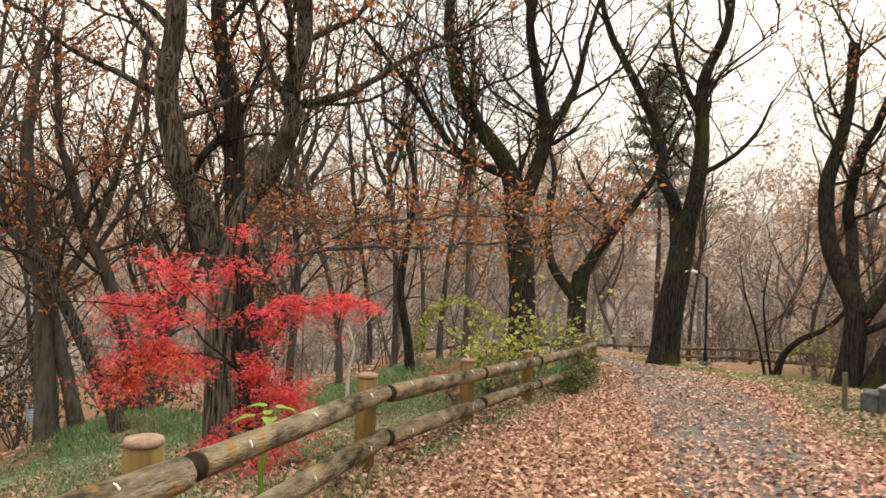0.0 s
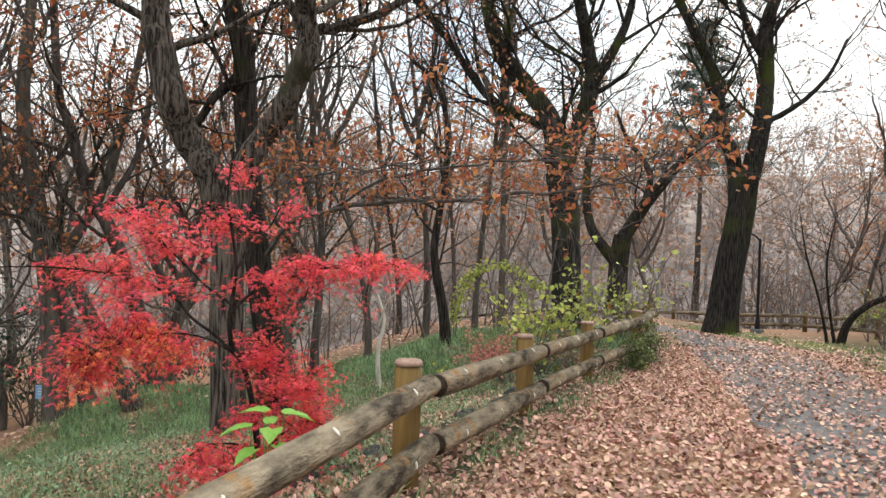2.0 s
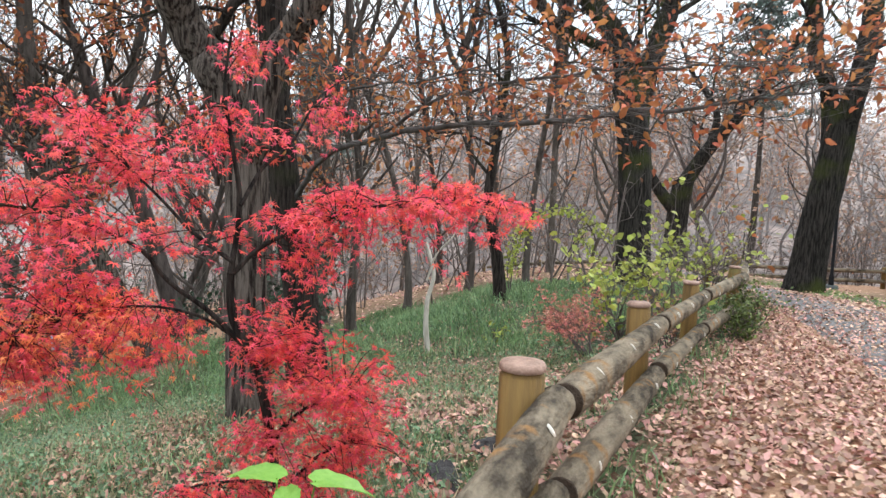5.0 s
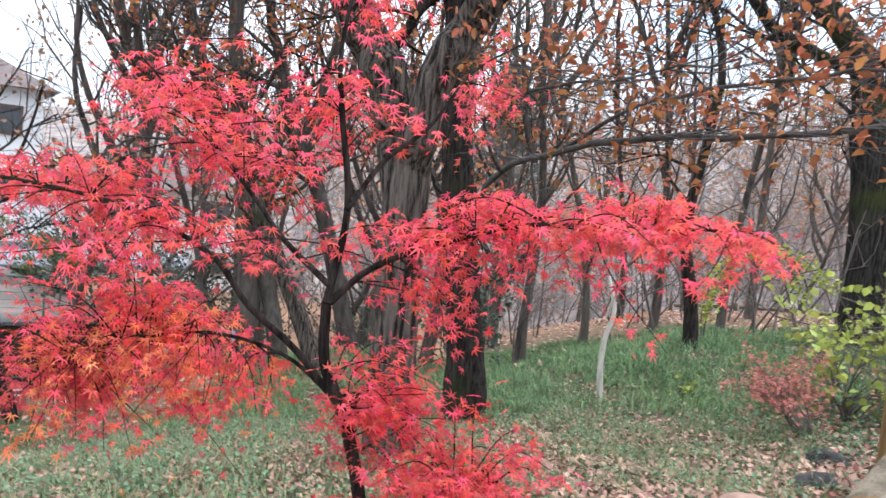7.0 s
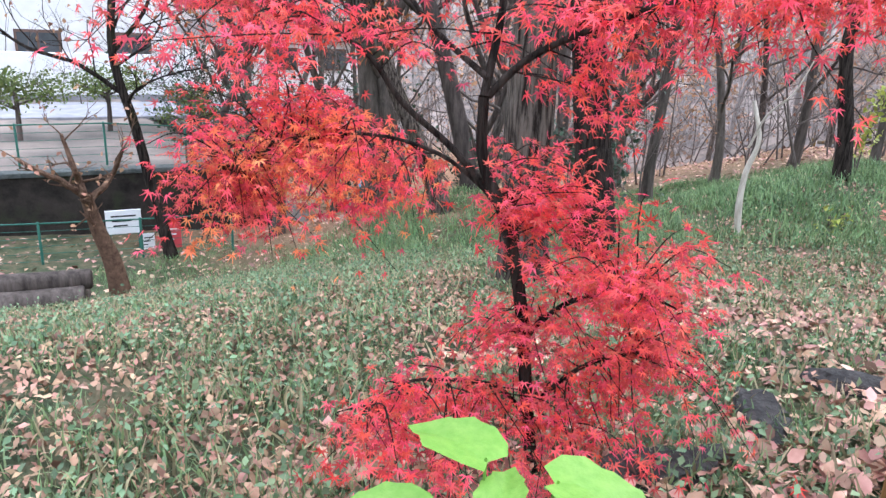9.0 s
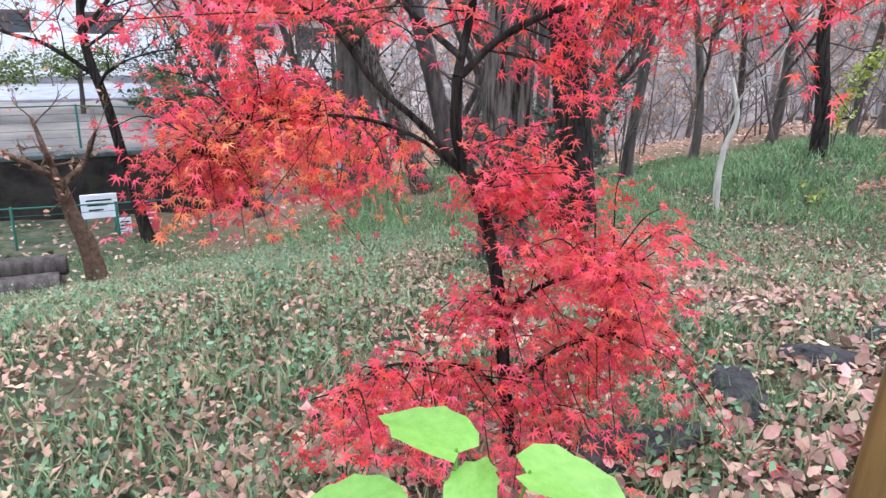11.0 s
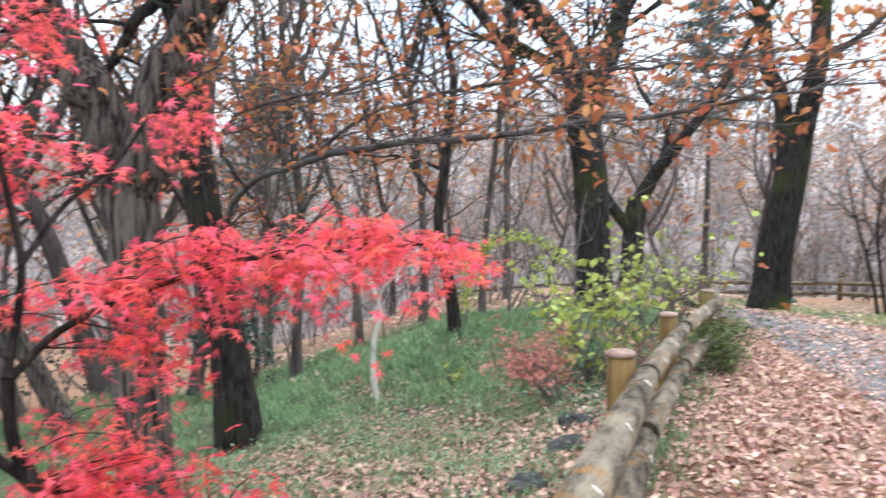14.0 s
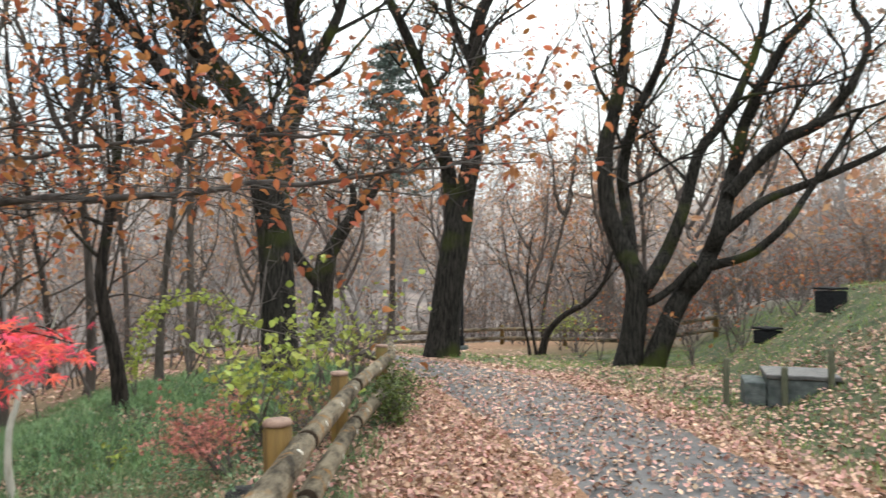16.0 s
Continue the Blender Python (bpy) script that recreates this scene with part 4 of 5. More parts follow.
# bare brush and saplings on the slopes, too many to count
for name, seed, count, area, hh, label in (
        ("underbrush", 71, 260, (-26, 3, 17.5, 44), (1.2, 4.0), "thin bare saplings and brush on the wooded slope"),
        ("underbrush", 72, 120, (11, 27, 26, 44), (1.2, 3.5), "bare brown brush below the far fence"),
        ("underbrush", 73, 300, (11.5, 34, 6, 27), (1.0, 2.4), "bare reddish brush behind the grass bank")):
    rng = np.random.default_rng(seed)
    wood, tips = Shape(), []
    for _ in range(count):
        x, y = rng.uniform(area[0], area[1]), rng.uniform(area[2], area[3])
        if fence_x(y) - 0.5 < x < path_right(y) + 1.5 or (seed == 72 and (x - 11) < (33 - y) * 0.8) or (seed == 73 and x - 13.2 + 0.25 * (y - 13) < 0):
            continue
        z = z_at(x, y)
        h = rng.uniform(*hh)
        for _ in range(3 if seed != 71 else 1):
            grow(wood, tips, rng, (x, y, z - 0.05), rng.normal(0, 0.28, 3) + np.array((0, 0, 1.0)), h * rng.uniform(0.7, 1.1), 0.008 + 0.007 * h, 2, 0.2, 0.75, 4, 0.16, (3, 3), 3)
    root = new(name)
    part("twigs_stuff", wood.mesh("wood"), TWIG, root)
    part("foliage", leaves_on(tips, rng, 0.35 if seed != 73 else 0.6, 0.1, SIMPLE_LEAF, 2), LEAF_DULL if seed != 73 else LEAF_OAK, root)
    tagged(root, label, "brush", kind="stuff")

# the woods on the hillside beyond, as one mass
rng = np.random.default_rng(81)
protos = []
for k in range(7):
    wood, tips = Shape(), []
    h = rng.uniform(7, 11)
    p = [(0, 0, -0.5), (rng.normal(0, 0.2), rng.normal(0, 0.2), h * 0.3), (rng.normal(0, 0.5), rng.normal(0, 0.5), h * 0.6), (rng.normal(0, 0.6), rng.normal(0, 0.6), h)]
    line = curve_through(p, 4)
    wood.tube(line, np.linspace(0.17, 0.03, len(line)), 5)
    for q in line[4:]:
        for _ in range(1 + (rng.random() < 0.25)):
            w = rng.normal(0, 1, 3)
            w[2] = abs(w[2]) * 0.7 + 0.4
            grow(wood, tips, rng, q, w, h * rng.uniform(0.2, 0.38), 0.05, 2, 0.3, 0.7, 3, 0.14, (3, 2), 2)
    lv = leaves_on(tips, rng, 0.75, 0.36, CHIP_LEAF, 4, True, 0.35)
    co = np.empty(len(lv.vertices) * 3, np.float32)
    lv.vertices.foreach_get("co", co)
    ix = np.empty(len(lv.polygons) * 3, np.int32)
    lv.polygons.foreach_get("vertices", ix)
    protos.append((np.concatenate(wood.v), np.concatenate(wood.f), co.reshape(-1, 3), ix.reshape(-1, 3)))
far_wood, far_leaf, far_rust = Shape(), Shape(), Shape()
for k in range(440):
    x, y = (rng.uniform(-75, 80), 42 + 75 * rng.random() ** 1.5) if k < 270 else (rng.uniform(26, 75), rng.uniform(8, 44)) if k < 350 else (rng.uniform(-70, 110), rng.uniform(92, 132))
    if x < -1.03 * (y - 4):
        continue
    a, sc = rng.uniform(0, 6.28), rng.uniform(0.7, 1.2)
    m = np.array([[math.cos(a), -math.sin(a), 0], [math.sin(a), math.cos(a), 0], [0, 0, 1]]) * sc
    wv, wf, lv, lf = protos[rng.integers(0, len(protos))]
    at = np.array((x, y, z_at(x, y)))
    rust = rng.random() < 0.35
    if y > 85 and k % 2:
        continue
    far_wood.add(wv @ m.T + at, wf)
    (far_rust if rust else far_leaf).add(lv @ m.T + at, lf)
bush_wood, bush_tips = Shape(), []
for _ in range(9):
    grow(bush_wood, bush_tips, rng, (rng.normal(0, 0.4), rng.normal(0, 0.4), -0.1), rng.normal(0, 0.3, 3) + np.array((0, 0, 1.0)), rng.uniform(2.0, 3.6), 0.03, 1, 0.2, 0.7, 3, 0.16, (6,), 2)
bl = leaves_on(bush_tips, rng, 0.8, 0.3, CHIP_LEAF, 2, True, 0.25)
bco = np.empty(len(bl.vertices) * 3, np.float32)
bl.vertices.foreach_get("co", bco)
bix = np.empty(len(bl.polygons) * 3, np.int32)
bl.polygons.foreach_get("vertices", bix)
bv, bf, bco, bix = np.concatenate(bush_wood.v), np.concatenate(bush_wood.f), bco.reshape(-1, 3), bix.reshape(-1, 3)
for k in range(240):
    x, y = (rng.uniform(-40, 60), rng.uniform(40, 75)) if k < 170 else (rng.uniform(18, 50), rng.uniform(10, 42))
    if x < -1.03 * (y - 4):
        continue
    a, sc = rng.uniform(0, 6.28), rng.uniform(0.7, 1.5)
    m = np.array([[math.cos(a), -math.sin(a), 0], [math.sin(a), math.cos(a), 0], [0, 0, 1]]) * sc
    at = np.array((x, y, z_at(x, y)))
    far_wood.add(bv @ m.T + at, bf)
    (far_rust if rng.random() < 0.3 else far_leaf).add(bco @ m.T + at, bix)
root = new("far_woods")
# bark and leaf colours are paled and greyed to stand in for distance haze
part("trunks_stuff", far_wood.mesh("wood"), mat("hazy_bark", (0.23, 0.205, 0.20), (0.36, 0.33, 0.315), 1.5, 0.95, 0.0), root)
part("foliage", far_leaf.mesh("leaves"), mat("hazy_brown_leaf", (0.30, 0.21, 0.165), (0.42, 0.30, 0.23), 0.3, 0.9, 0.0, island=0.3, trans=0.3), root)
part("foliage", far_rust.mesh("leaves"), mat("hazy_rust_leaf", (0.42, 0.22, 0.13), (0.52, 0.30, 0.18), 0.3, 0.9, 0.0, island=0.3, trans=0.3), root)
tagged(root, "autumn woods, brown and bare, on the hillside across the valley", "woods", kind="stuff")


# ---- fallen leaves, grass and ground cover ----
def sprinkle(rng, n, box, keep):
    x, y = rng.uniform(box[0], box[1], n), rng.uniform(box[2], box[3], n)
    k = rng.random(n) < keep(x, y)
    return x[k], y[k]


def patchy(x, y, s=1.0, ph=0.0):
    return 0.5 + 0.25 * np.sin(1.3 * s * x + 0.7 * s * y + ph) + 0.25 * np.sin(2.1 * s * y - 1.1 * s * x + 2 * ph) * np.sin(0.9 * s * x + ph)


def litter_density(x, y):
    l, r, fx = path_left(y), path_right(y), fence_x(y)
    v = x - l
    dense = np.clip((x - fx - 0.1) / 0.3, 0, 1) * np.clip((0.1 + 0.5 * patchy(x, y, 1.6, 1.0) - v) / 0.45, 0, 1)
    edge = 0.75 * np.exp(-((x - r - 0.05) / 0.36) ** 2)
    mid = np.where((x > fx) & (x < r), 0.16 + 0.24 * patchy(x, y, 2.2, 2.0) + 0.45 * np.clip((8.2 - y) / 2.5, 0, 1), 0)
    left = np.where(x <= fx, (0.36 + 0.7 * patchy(x, y, 1.1, 0.5) ** 2) * (1 - 0.72 * np.clip((y - 9.5) / 4, 0, 1)) * (1 + 1.8 * np.exp(-((fx - x) / 0.55) ** 2)), 0)
    right = np.where(x > r + 0.3, 0.16 + 0.16 * patchy(x, y, 1.2, 3.0), 0)
    return np.clip(np.maximum.reduce([dense, edge, mid, left, right]), 0, 1) * np.clip(1.25 - y / 42, 0.4, 1)


def lay_leaves(name, seed, n, box, keep, size, material, label, lift=0.012, tilt=0.35, shape=LITTER_LEAF, rise=0.012):
    rng = np.random.default_rng(seed)
    x, y = sprinkle(rng, n, box, keep)
    pos = np.stack([x, y, on_ground(x, y) + lift + np.abs(rng.normal(0, rise, len(x)))], -1)
    inside_path = (x > path_left(y)) & (x < path_right(y))
    pos[:, 2] += np.where(inside_path, 0.026, 0)
    v, f = scatter(*shape, pos, rotations(rng, len(x), tilt), rng.uniform(*size, len(x)))
    tagged(part(name, mesh_of(name, v, f), material), label, "leaves", kind="stuff")


lay_leaves("fallen_leaves", 91, 165000, (-2.5, 9.5, 0.3, 16), litter_density, (0.03, 0.066), LITTER, "thick drift of pinkish-brown fallen leaves over path and verge", 0.012, 0.5)
lay_leaves("fallen_leaves", 92, 42000, (-3, 12, 16, 34), lambda x, y: litter_density(x, y) * 0.8, (0.05, 0.095), LITTER, "fallen leaves thinning out along the far path")
lay_leaves("fallen_leaves", 93, 125000, (-10, 0.5, 2.5, 18), lambda x, y: litter_density(x, y) * np.clip(0.4 + 1.1 * np.clip((fence_x(y) - x - 1.4) / 1.4, 0, 1) * np.clip((13 - y) / 3, 0.15, 1) + np.clip(6.3 - y, 0, 1), 0.4, 1.5), (0.026, 0.062), LITTER_OLD, "fallen leaves scattered over the grassy slope", 0.03, 0.6, BIT_LEAF)
lay_leaves("fallen_leaves", 94, 42000, (5, 16, 4, 20), litter_density, (0.032, 0.07), LITTER, "fallen leaves strewn over the grass bank")

lay_leaves("fallen_leaves", 89, 26000, (-24, 3, 17, 44), lambda x, y: np.where((x < fence_x(y) - 0.3) & (-0.824 * (x + 0.95) + 0.566 * (y - 4.38) - 0.4 * np.clip(y - 20, 0, 40) < 15), 0.35 + 0.6 * patchy(x, y, 0.7, 2.0), 0), (0.10, 0.2), LITTER, "fallen leaves carpeting the floor of the wood", shape=CHIP_LEAF)
lay_leaves("fallen_leaves", 88, 9000, (-22, -3, 6, 20), lambda x, y: np.where((fence_x(y) - x > 9.0) & (-0.824 * (x + 0.95) + 0.566 * (y - 4.38) < 15), 0.8, 0), (0.08, 0.16), LITTER, "fallen leaves at the foot of the slope", shape=CHIP_LEAF)

BLADE = (np.array([(-0.035, 0, 0), (0.035, 0, 0), (-0.028, 0.12, 0.55), (0.028, 0.12, 0.55), (0, 0.42, 0.92)]), np.array([(0, 1, 3), (0, 3, 2), (2, 3, 4)]))


def lay_grass(name, seed, n, box, keep, size, material, label):
    rng = np.random.default_rng(seed)
    x, y = sprinkle(rng, n, box, keep)
    pos = np.stack([x, y, on_ground(x, y) - 0.01], -1)
    v, f = scatter(*BLADE, pos, rotations(rng, len(x), 0.3), rng.uniform(*size, len(x)))
    tagged(part(name, mesh_of(name, v, f), material), label, "grass", kind="stuff")


def bank_green(x, y):
    s = fence_x(y) - x
    return np.where(s > 0.05, np.clip(-0.1 + 1.5 * patchy(x, y, 2.3, 0.2) * (0.45 + patchy(x, y, 0.7, 1.2)), 0, 1) * np.clip(s / 0.5, 0.25, 1) * np.where(patchy(x, y, 6.5, 0.3) + 0.4 * patchy(y, x, 11, 1.1) > 0.6, 1.0, 0.35), 0)


lay_grass("grass", 95, 170000, (-11.5, 0.5, 2.5, 14), bank_green, (0.06, 0.15), GRASS, "rough grass on the slope behind the fence")
lay_grass("dry_grass", 87, 50000, (-10, 0.5, 2.5, 14), bank_green, (0.08, 0.18), mat("straw_blade", (0.24, 0.21, 0.12), (0.38, 0.33, 0.2), 3, 0.7, 0.0, island=0.4, trans=0.2), "dry straw-coloured grass among the green")
lay_grass("grass", 96, 140000, (-9, 4, 13, 24), bank_green, (0.10, 0.26), GRASS, "taller green grass on the mound behind the fence")
lay_grass("grass", 97, 60000, (4, 18, 3, 24), lambda x, y: np.where(x > path_right(y) + 0.25, np.clip(0.2 + 0.9 * patchy(x, y, 1.0, 4.0), 0, 1), 0), (0.06, 0.13), GRASS_BANK, "short grass on the bank beside the path")
lay_grass("grass", 98, 34000, (-3, 4, 1, 15), lambda x, y: np.exp(-((x - fence_x(y) - 0.22) / 0.24) ** 2) * np.clip(patchy(x, y, 2.5, 1.0) * 1.6 - 0.3, 0, 1), (0.08, 0.2), GRASS, "tufts of grass along the foot of the fence")
lay_leaves("ground_cover", 99, 210000, (-9, 3.2, 3, 20), bank_green, (0.02, 0.05), COVER, "low leafy ground cover on the slope behind the fence", 0.02, 0.7, CHIP_LEAF, 0.055)
lay_leaves("fallen_leaves", 86, 10000, (-2.6, 2.2, 4, 13), lambda x, y: np.where(x < fence_x(y) - 0.05, np.exp(-((fence_x(y) - x - 0.3) / 0.42) ** 2) * np.clip(0.3 + patchy(x, y, 1.9, 0.8), 0, 1), 0), (0.04, 0.085), LITTER, "drift of fallen leaves caught behind the fence", 0.035, 0.5)


def stone(x, y, sx, sy, sz, seed, label="dark weathered stone half buried behind the fence", material=STONE, name="stone"):
    bm = bmesh.new()
    bmesh.ops.create_icosphere(bm, subdivisions=3, radius=1)
    for v in bm.verts:
        k = 1 + 0.42 * noise.noise(v.co * 1.3 + Vector((seed, 0, 0))) + 0.16 * noise.noise(v.co * 3.4 + Vector((0, seed, 0)))
        v.co = Vector((v.co.x * sx * k, v.co.y * sy * k, v.co.z * sz * k))
    ob = part(name, bm, material)
    ob.location, ob.rotation_euler.z = (x, y, z_at(x, y) - sz * 0.05), seed
    return tagged(ob, label, "stone", "stones behind the fence")


for k, (x, y, a, b, c) in enumerate(((0.2, 9.7, 0.24, 0.15, 0.1), (-0.2, 8.7, 0.2, 0.13, 0.1), (-0.6, 7.75, 0.26, 0.11, 0.08), (-1.22, 6.5, 0.3, 0.12, 0.08), (-0.95, 7.15, 0.3, 0.12, 0.1), (0.44, 10.6, 0.2, 0.14, 0.1), (-0.42, 8.25, 0.12, 0.1, 0.07))):
    stone(x, y, a, b, c, k + 1)

# the pale dead sapling
s = Shape()
rng = np.random.default_rng(7)
s.tube(curve_through([(0.05, 0, -0.1), (-0.02, 0, 0.35), (-0.02, 0.05, 0.8), (0.06, 0.1, 1.2), (-0.08, 0.2, 1.65)], 5), np.linspace(0.044, 0.022, 21), 8, 0.1, rng)
s.tube(curve_through([(-0.04, 0.1, 1.1), (0.1, 0.0, 1.5), (0.35, -0.1, 1.8), (0.5, -0.1, 2.2)], 5), np.linspace(0.018, 0.007, 16), 6)
dead = new("dead_sapling")
dead.location = (-1.75, 13.6, z_at(-1.75, 13.6))
part("trunk", s.mesh("trunk"), TWIG_PALE, dead)
tagged(dead, "bare pale dead sapling standing in the grass", "tree")


# the broad green leaves in front of the maple
def broad_leaf():
    """A broad toothed heart-shaped blade, one unit long, slightly cupped."""
    v, f = [(0, 0, 0)], []
    outline = [(0, -0.02), (0.2, -0.12), (0.38, 0.0), (0.46, 0.2), (0.42, 0.36), (0.44, 0.46), (0.30, 0.62), (0.30, 0.70), (0.14, 0.84), (0, 1.05)]
    outline = outline + [(-x, y) for x, y in outline[-2:0:-1]]
    for ring in (0.5, 1.0):
        for x, y in outline:
            px, py_ = x * ring, 0.35 + (y - 0.35) * ring
            v.append((px, py_, 0.16 * abs(px) - 0.22 * (py_ - 0.3) ** 2 + 0.02 * math.sin(11 * px + 7 * py_)))
    v[0] = (0, 0.35, 0)
    n = len(outline)
    for i in range(n):
        j = (i + 1) % n
        f.append((0, 1 + i, 1 + j, 1 + j))
        f.append((1 + i, 1 + n + i, 1 + n + j, 1 + j))
    me = bpy.data.meshes.new("blade")
    me.from_pydata(v, [], [tuple(dict.fromkeys(q)) for q in f])
    for p in me.polygons:
        p.use_smooth = True
    me.update()
    return me


blade_me = broad_leaf()
plant = new("broad_leaved_plant")
px0, py0 = -1.27, 5.1
plant.location = (px0, py0, z_at(px0, py0))
top = 0.36 - plant.location.z
for k, (dx, dy, dz, head, pitch, size) in enumerate(((-0.01, 0.05, 0.075, 72, -4, 0.18), (0.09, 0.07, 0.065, -70, -14, 0.19), (-0.06, -0.04, 0.02, 100, -12, 0.17), (0.03, 0.0, 0.03, 10, 8, 0.12), (0.06, -0.05, 0.015, 190, -4, 0.18), (0.09, -0.07, -0.06, 230, -14, 0.14), (-0.02, -0.08, -0.08, 150, -16, 0.15))):
    s = Shape()
    s.tube(curve_through([(0.01 * k - 0.03, 0, -0.05), (dx * 0.3, dy * 0.3, top * 0.5), (dx, dy, top + dz)], 5), np.linspace(0.005, 0.0025, 11), 5)
    part("stalk", s.mesh("stalk"), LEAF_GREEN, plant)
    b = part("leaf", blade_me, LEAF_GREEN, plant)
    b.matrix_local = pose(dx, dy, top + dz, pitch, 0, head) @ Matrix.Diagonal((0.66 * size, 0.9 * size, size, 1))
tagged(plant, "plant with large bright green toothed leaves by the fence", "plant")


# ---- lamp, box and posts by the path ----
def street_lamp(x, y):
    root = new("street_lamp")
    root.location = (x, y, z_at(x, y))
    part("pole", lathe([(0.09, 0), (0.085, 0.5), (0.055, 0.55), (0.05, 3.6), (0.03, 3.65)], 12), IRON, root)
    part("foot", lathe([(0.24, -0.3), (0.24, 0.14), (0.2, 0.18), (0.1, 0.18)], 12), CONCRETE, root, "pale concrete footing")
    s = Shape()
    s.tube(curve_through([(0, 0, 3.55), (-0.2, 0, 3.75), (-0.5, -0.05, 3.85)], 4), [0.03] * 9, 8)
    part("arm", s.mesh("arm"), IRON, root)
    h = part("lamp_head", lathe([(0.05, 0.1), (0.17, 0.05), (0.19, -0.02), (0.12, -0.07), (0.03, -0.08)], 14), mat("frosted_lamp_glass", (0.6, 0.6, 0.58), (0.75, 0.75, 0.72), 6, 0.4, 0.0), root, "pale frosted lantern head")
    h.location = (-0.6, -0.05, 3.82)
    return tagged(root, "slim black park lamp on a concrete footing", "lamp")


street_lamp(10.87, 28.67)


def box_bm(bm, size, at=(0, 0, 0), bevel=0.012, turn=0.0):
    m = Matrix.Translation(at) @ Matrix.Rotation(turn, 4, "Z") @ Matrix.Diagonal((*size, 1))
    g = bmesh.ops.create_cube(bm, size=1, matrix=m)
    if bevel:
        bmesh.ops.bevel(bm, geom=list({e for v in g["verts"] for e in v.link_edges}), offset=bevel, segments=1, affect="EDGES")
    return bm


def simple_box(name, size, material, parent, at, label="", turn=0.0, bevel=0.012):
    return part(name, box_bm(bmesh.new(), size, at, bevel, turn), material, parent, label)


util = new("utility_chamber")
util.location, util.rotation_euler.z = (7.35, 11.0, z_at(7.2, 11.0) - 0.12), radians(-42)
simple_box("body", (0.78, 0.7, 0.62), CONCRETE, util, (0.08, 0, 0.15))
simple_box("lid", (0.86, 0.78, 0.06), mat("rusted_steel_lid", (0.06, 0.058, 0.056), (0.13, 0.12, 0.115), 9, 0.6, 0.3, metal=0.3), util, (0.10, 0.02, 0.49), "dark steel lid strewn with leaves")
simple_box("side_panel", (0.26, 0.62, 0.5), CONCRETE, util, (-0.45, 0, 0.15))
tagged(util, "low grey concrete utility chamber sunk in the grass bank", "utility box")
for k, (x, y, h) in enumerate(((6.55, 11.3, 0.62), (6.95, 10.75, 0.5), (7.4, 10.45, 0.48))):
    stake = part("stake", lathe([(0.04, -0.2), (0.04, h - 0.02), (0.03, h), (0.01, h)], 10), mat("grey_stake_wood", (0.06, 0.065, 0.042), (0.13, 0.125, 0.085), 8, 0.9, 0.3, (2, 2, 0.4)) if k == 0 else bpy.data.materials["grey_stake_wood"])
    stake.location = (x, y, z_at(x, y))
    tagged(stake, "short weathered stake beside the utility chamber", "stake", "stakes by the chamber")
for x, y, h in ((11.9, 13.9, 0.42), (11.9, 15.4, 0.28)):
    bin_ = new("dark_crate")
    bin_.location = (x, y, z_at(x, y))
    simple_box("body", (0.42, 0.4, h), IRON, bin_, (0, 0, h / 2 - 0.05))
    simple_box("rim", (0.46, 0.44, 0.04), IRON, bin_, (0, 0, h))
    tagged(bin_, "black crate standing at the back of the grass bank", "crate")

# leaning tree and small stems by the bend
tree(11.6, 24.2, -25, [(0.13, 0.06, [(0, -0.2), (0.25, 0.7), (0.8, 1.3), (1.5, 1.7), (2.1, 2.4), (2.4, 3.4)]), (0.05, 0.02, [(-0.1, -0.1), (-0.3, 1.2), (-0.4, 2.6), (-0.2, 4.0)]), (0.05, 0.02, [(-0.3, -0.1), (-0.6, 1.4), (-1.0, 2.8), (-1.2, 4.0)])],
     BARK_DARK, 19, "small dark tree leaning low over the grass", 0.5, 1.4, 2, LEAF_DULL, 0.2, 0.1, from_z=1.4)


# ---- pine beyond the bend ----
def pine(x, y, h, seed):
    rng = np.random.default_rng(seed)
    root = new("pine_tree")
    root.location = (x, y, z_at(x, y))
    t, needles = Shape(), []
    t.tube(curve_through([(0, 0, -0.3), (0.1, 0, h * 0.4), (0.0, 0.1, h)], 8), np.linspace(0.26, 0.03, 17), 8)
    for k in range(46):
        z = h * (0.48 + 0.52 * k / 46)
        a = k * 2.4 + rng.normal(0, 0.3)
        r = (h - z) * 0.36 + 0.5
        pts = curve_through([(0, 0, z), (math.cos(a) * r * 0.5, math.sin(a) * r * 0.5, z + 0.05 * r), (math.cos(a) * r, math.sin(a) * r, z + 0.16 * r)], 4)
        t.tube(pts, np.linspace(0.04, 0.01, 9), 4)
        for q in pts[3:]:
            needles.append(q + rng.normal(0, 1, (34, 3)) * np.array((0.30, 0.30, 0.10)))
    part("trunk", t.mesh("trunk"), BARK_FAR, root)
    pos = np.concatenate(needles)
    v, f = scatter(*NARROW_LEAF, pos, rotations(rng, len(pos), 0.6), rng.uniform(0.18, 0.34, len(pos)))
    # needle green is lightened so that the haze before it sits in the colour
    part("needles_crown", mesh_of("needles", v, f, False), mat("hazy_pine_needles", (0.09, 0.125, 0.11), (0.16, 0.20, 0.18), 2, 0.7, 0.0, island=0.3), root)
    return tagged(root, "tall pine with layered blue-green boughs", "tree")


pine(14.4, 47.0, 19.0, 41)
pine(-12.5, 47.0, 15, 42)


# ---- houses and garden below the slope ----
def below(q, side):
    return (-0.95 - 0.824 * q + 0.566 * side, 4.38 + 0.566 * q + 0.824 * side)


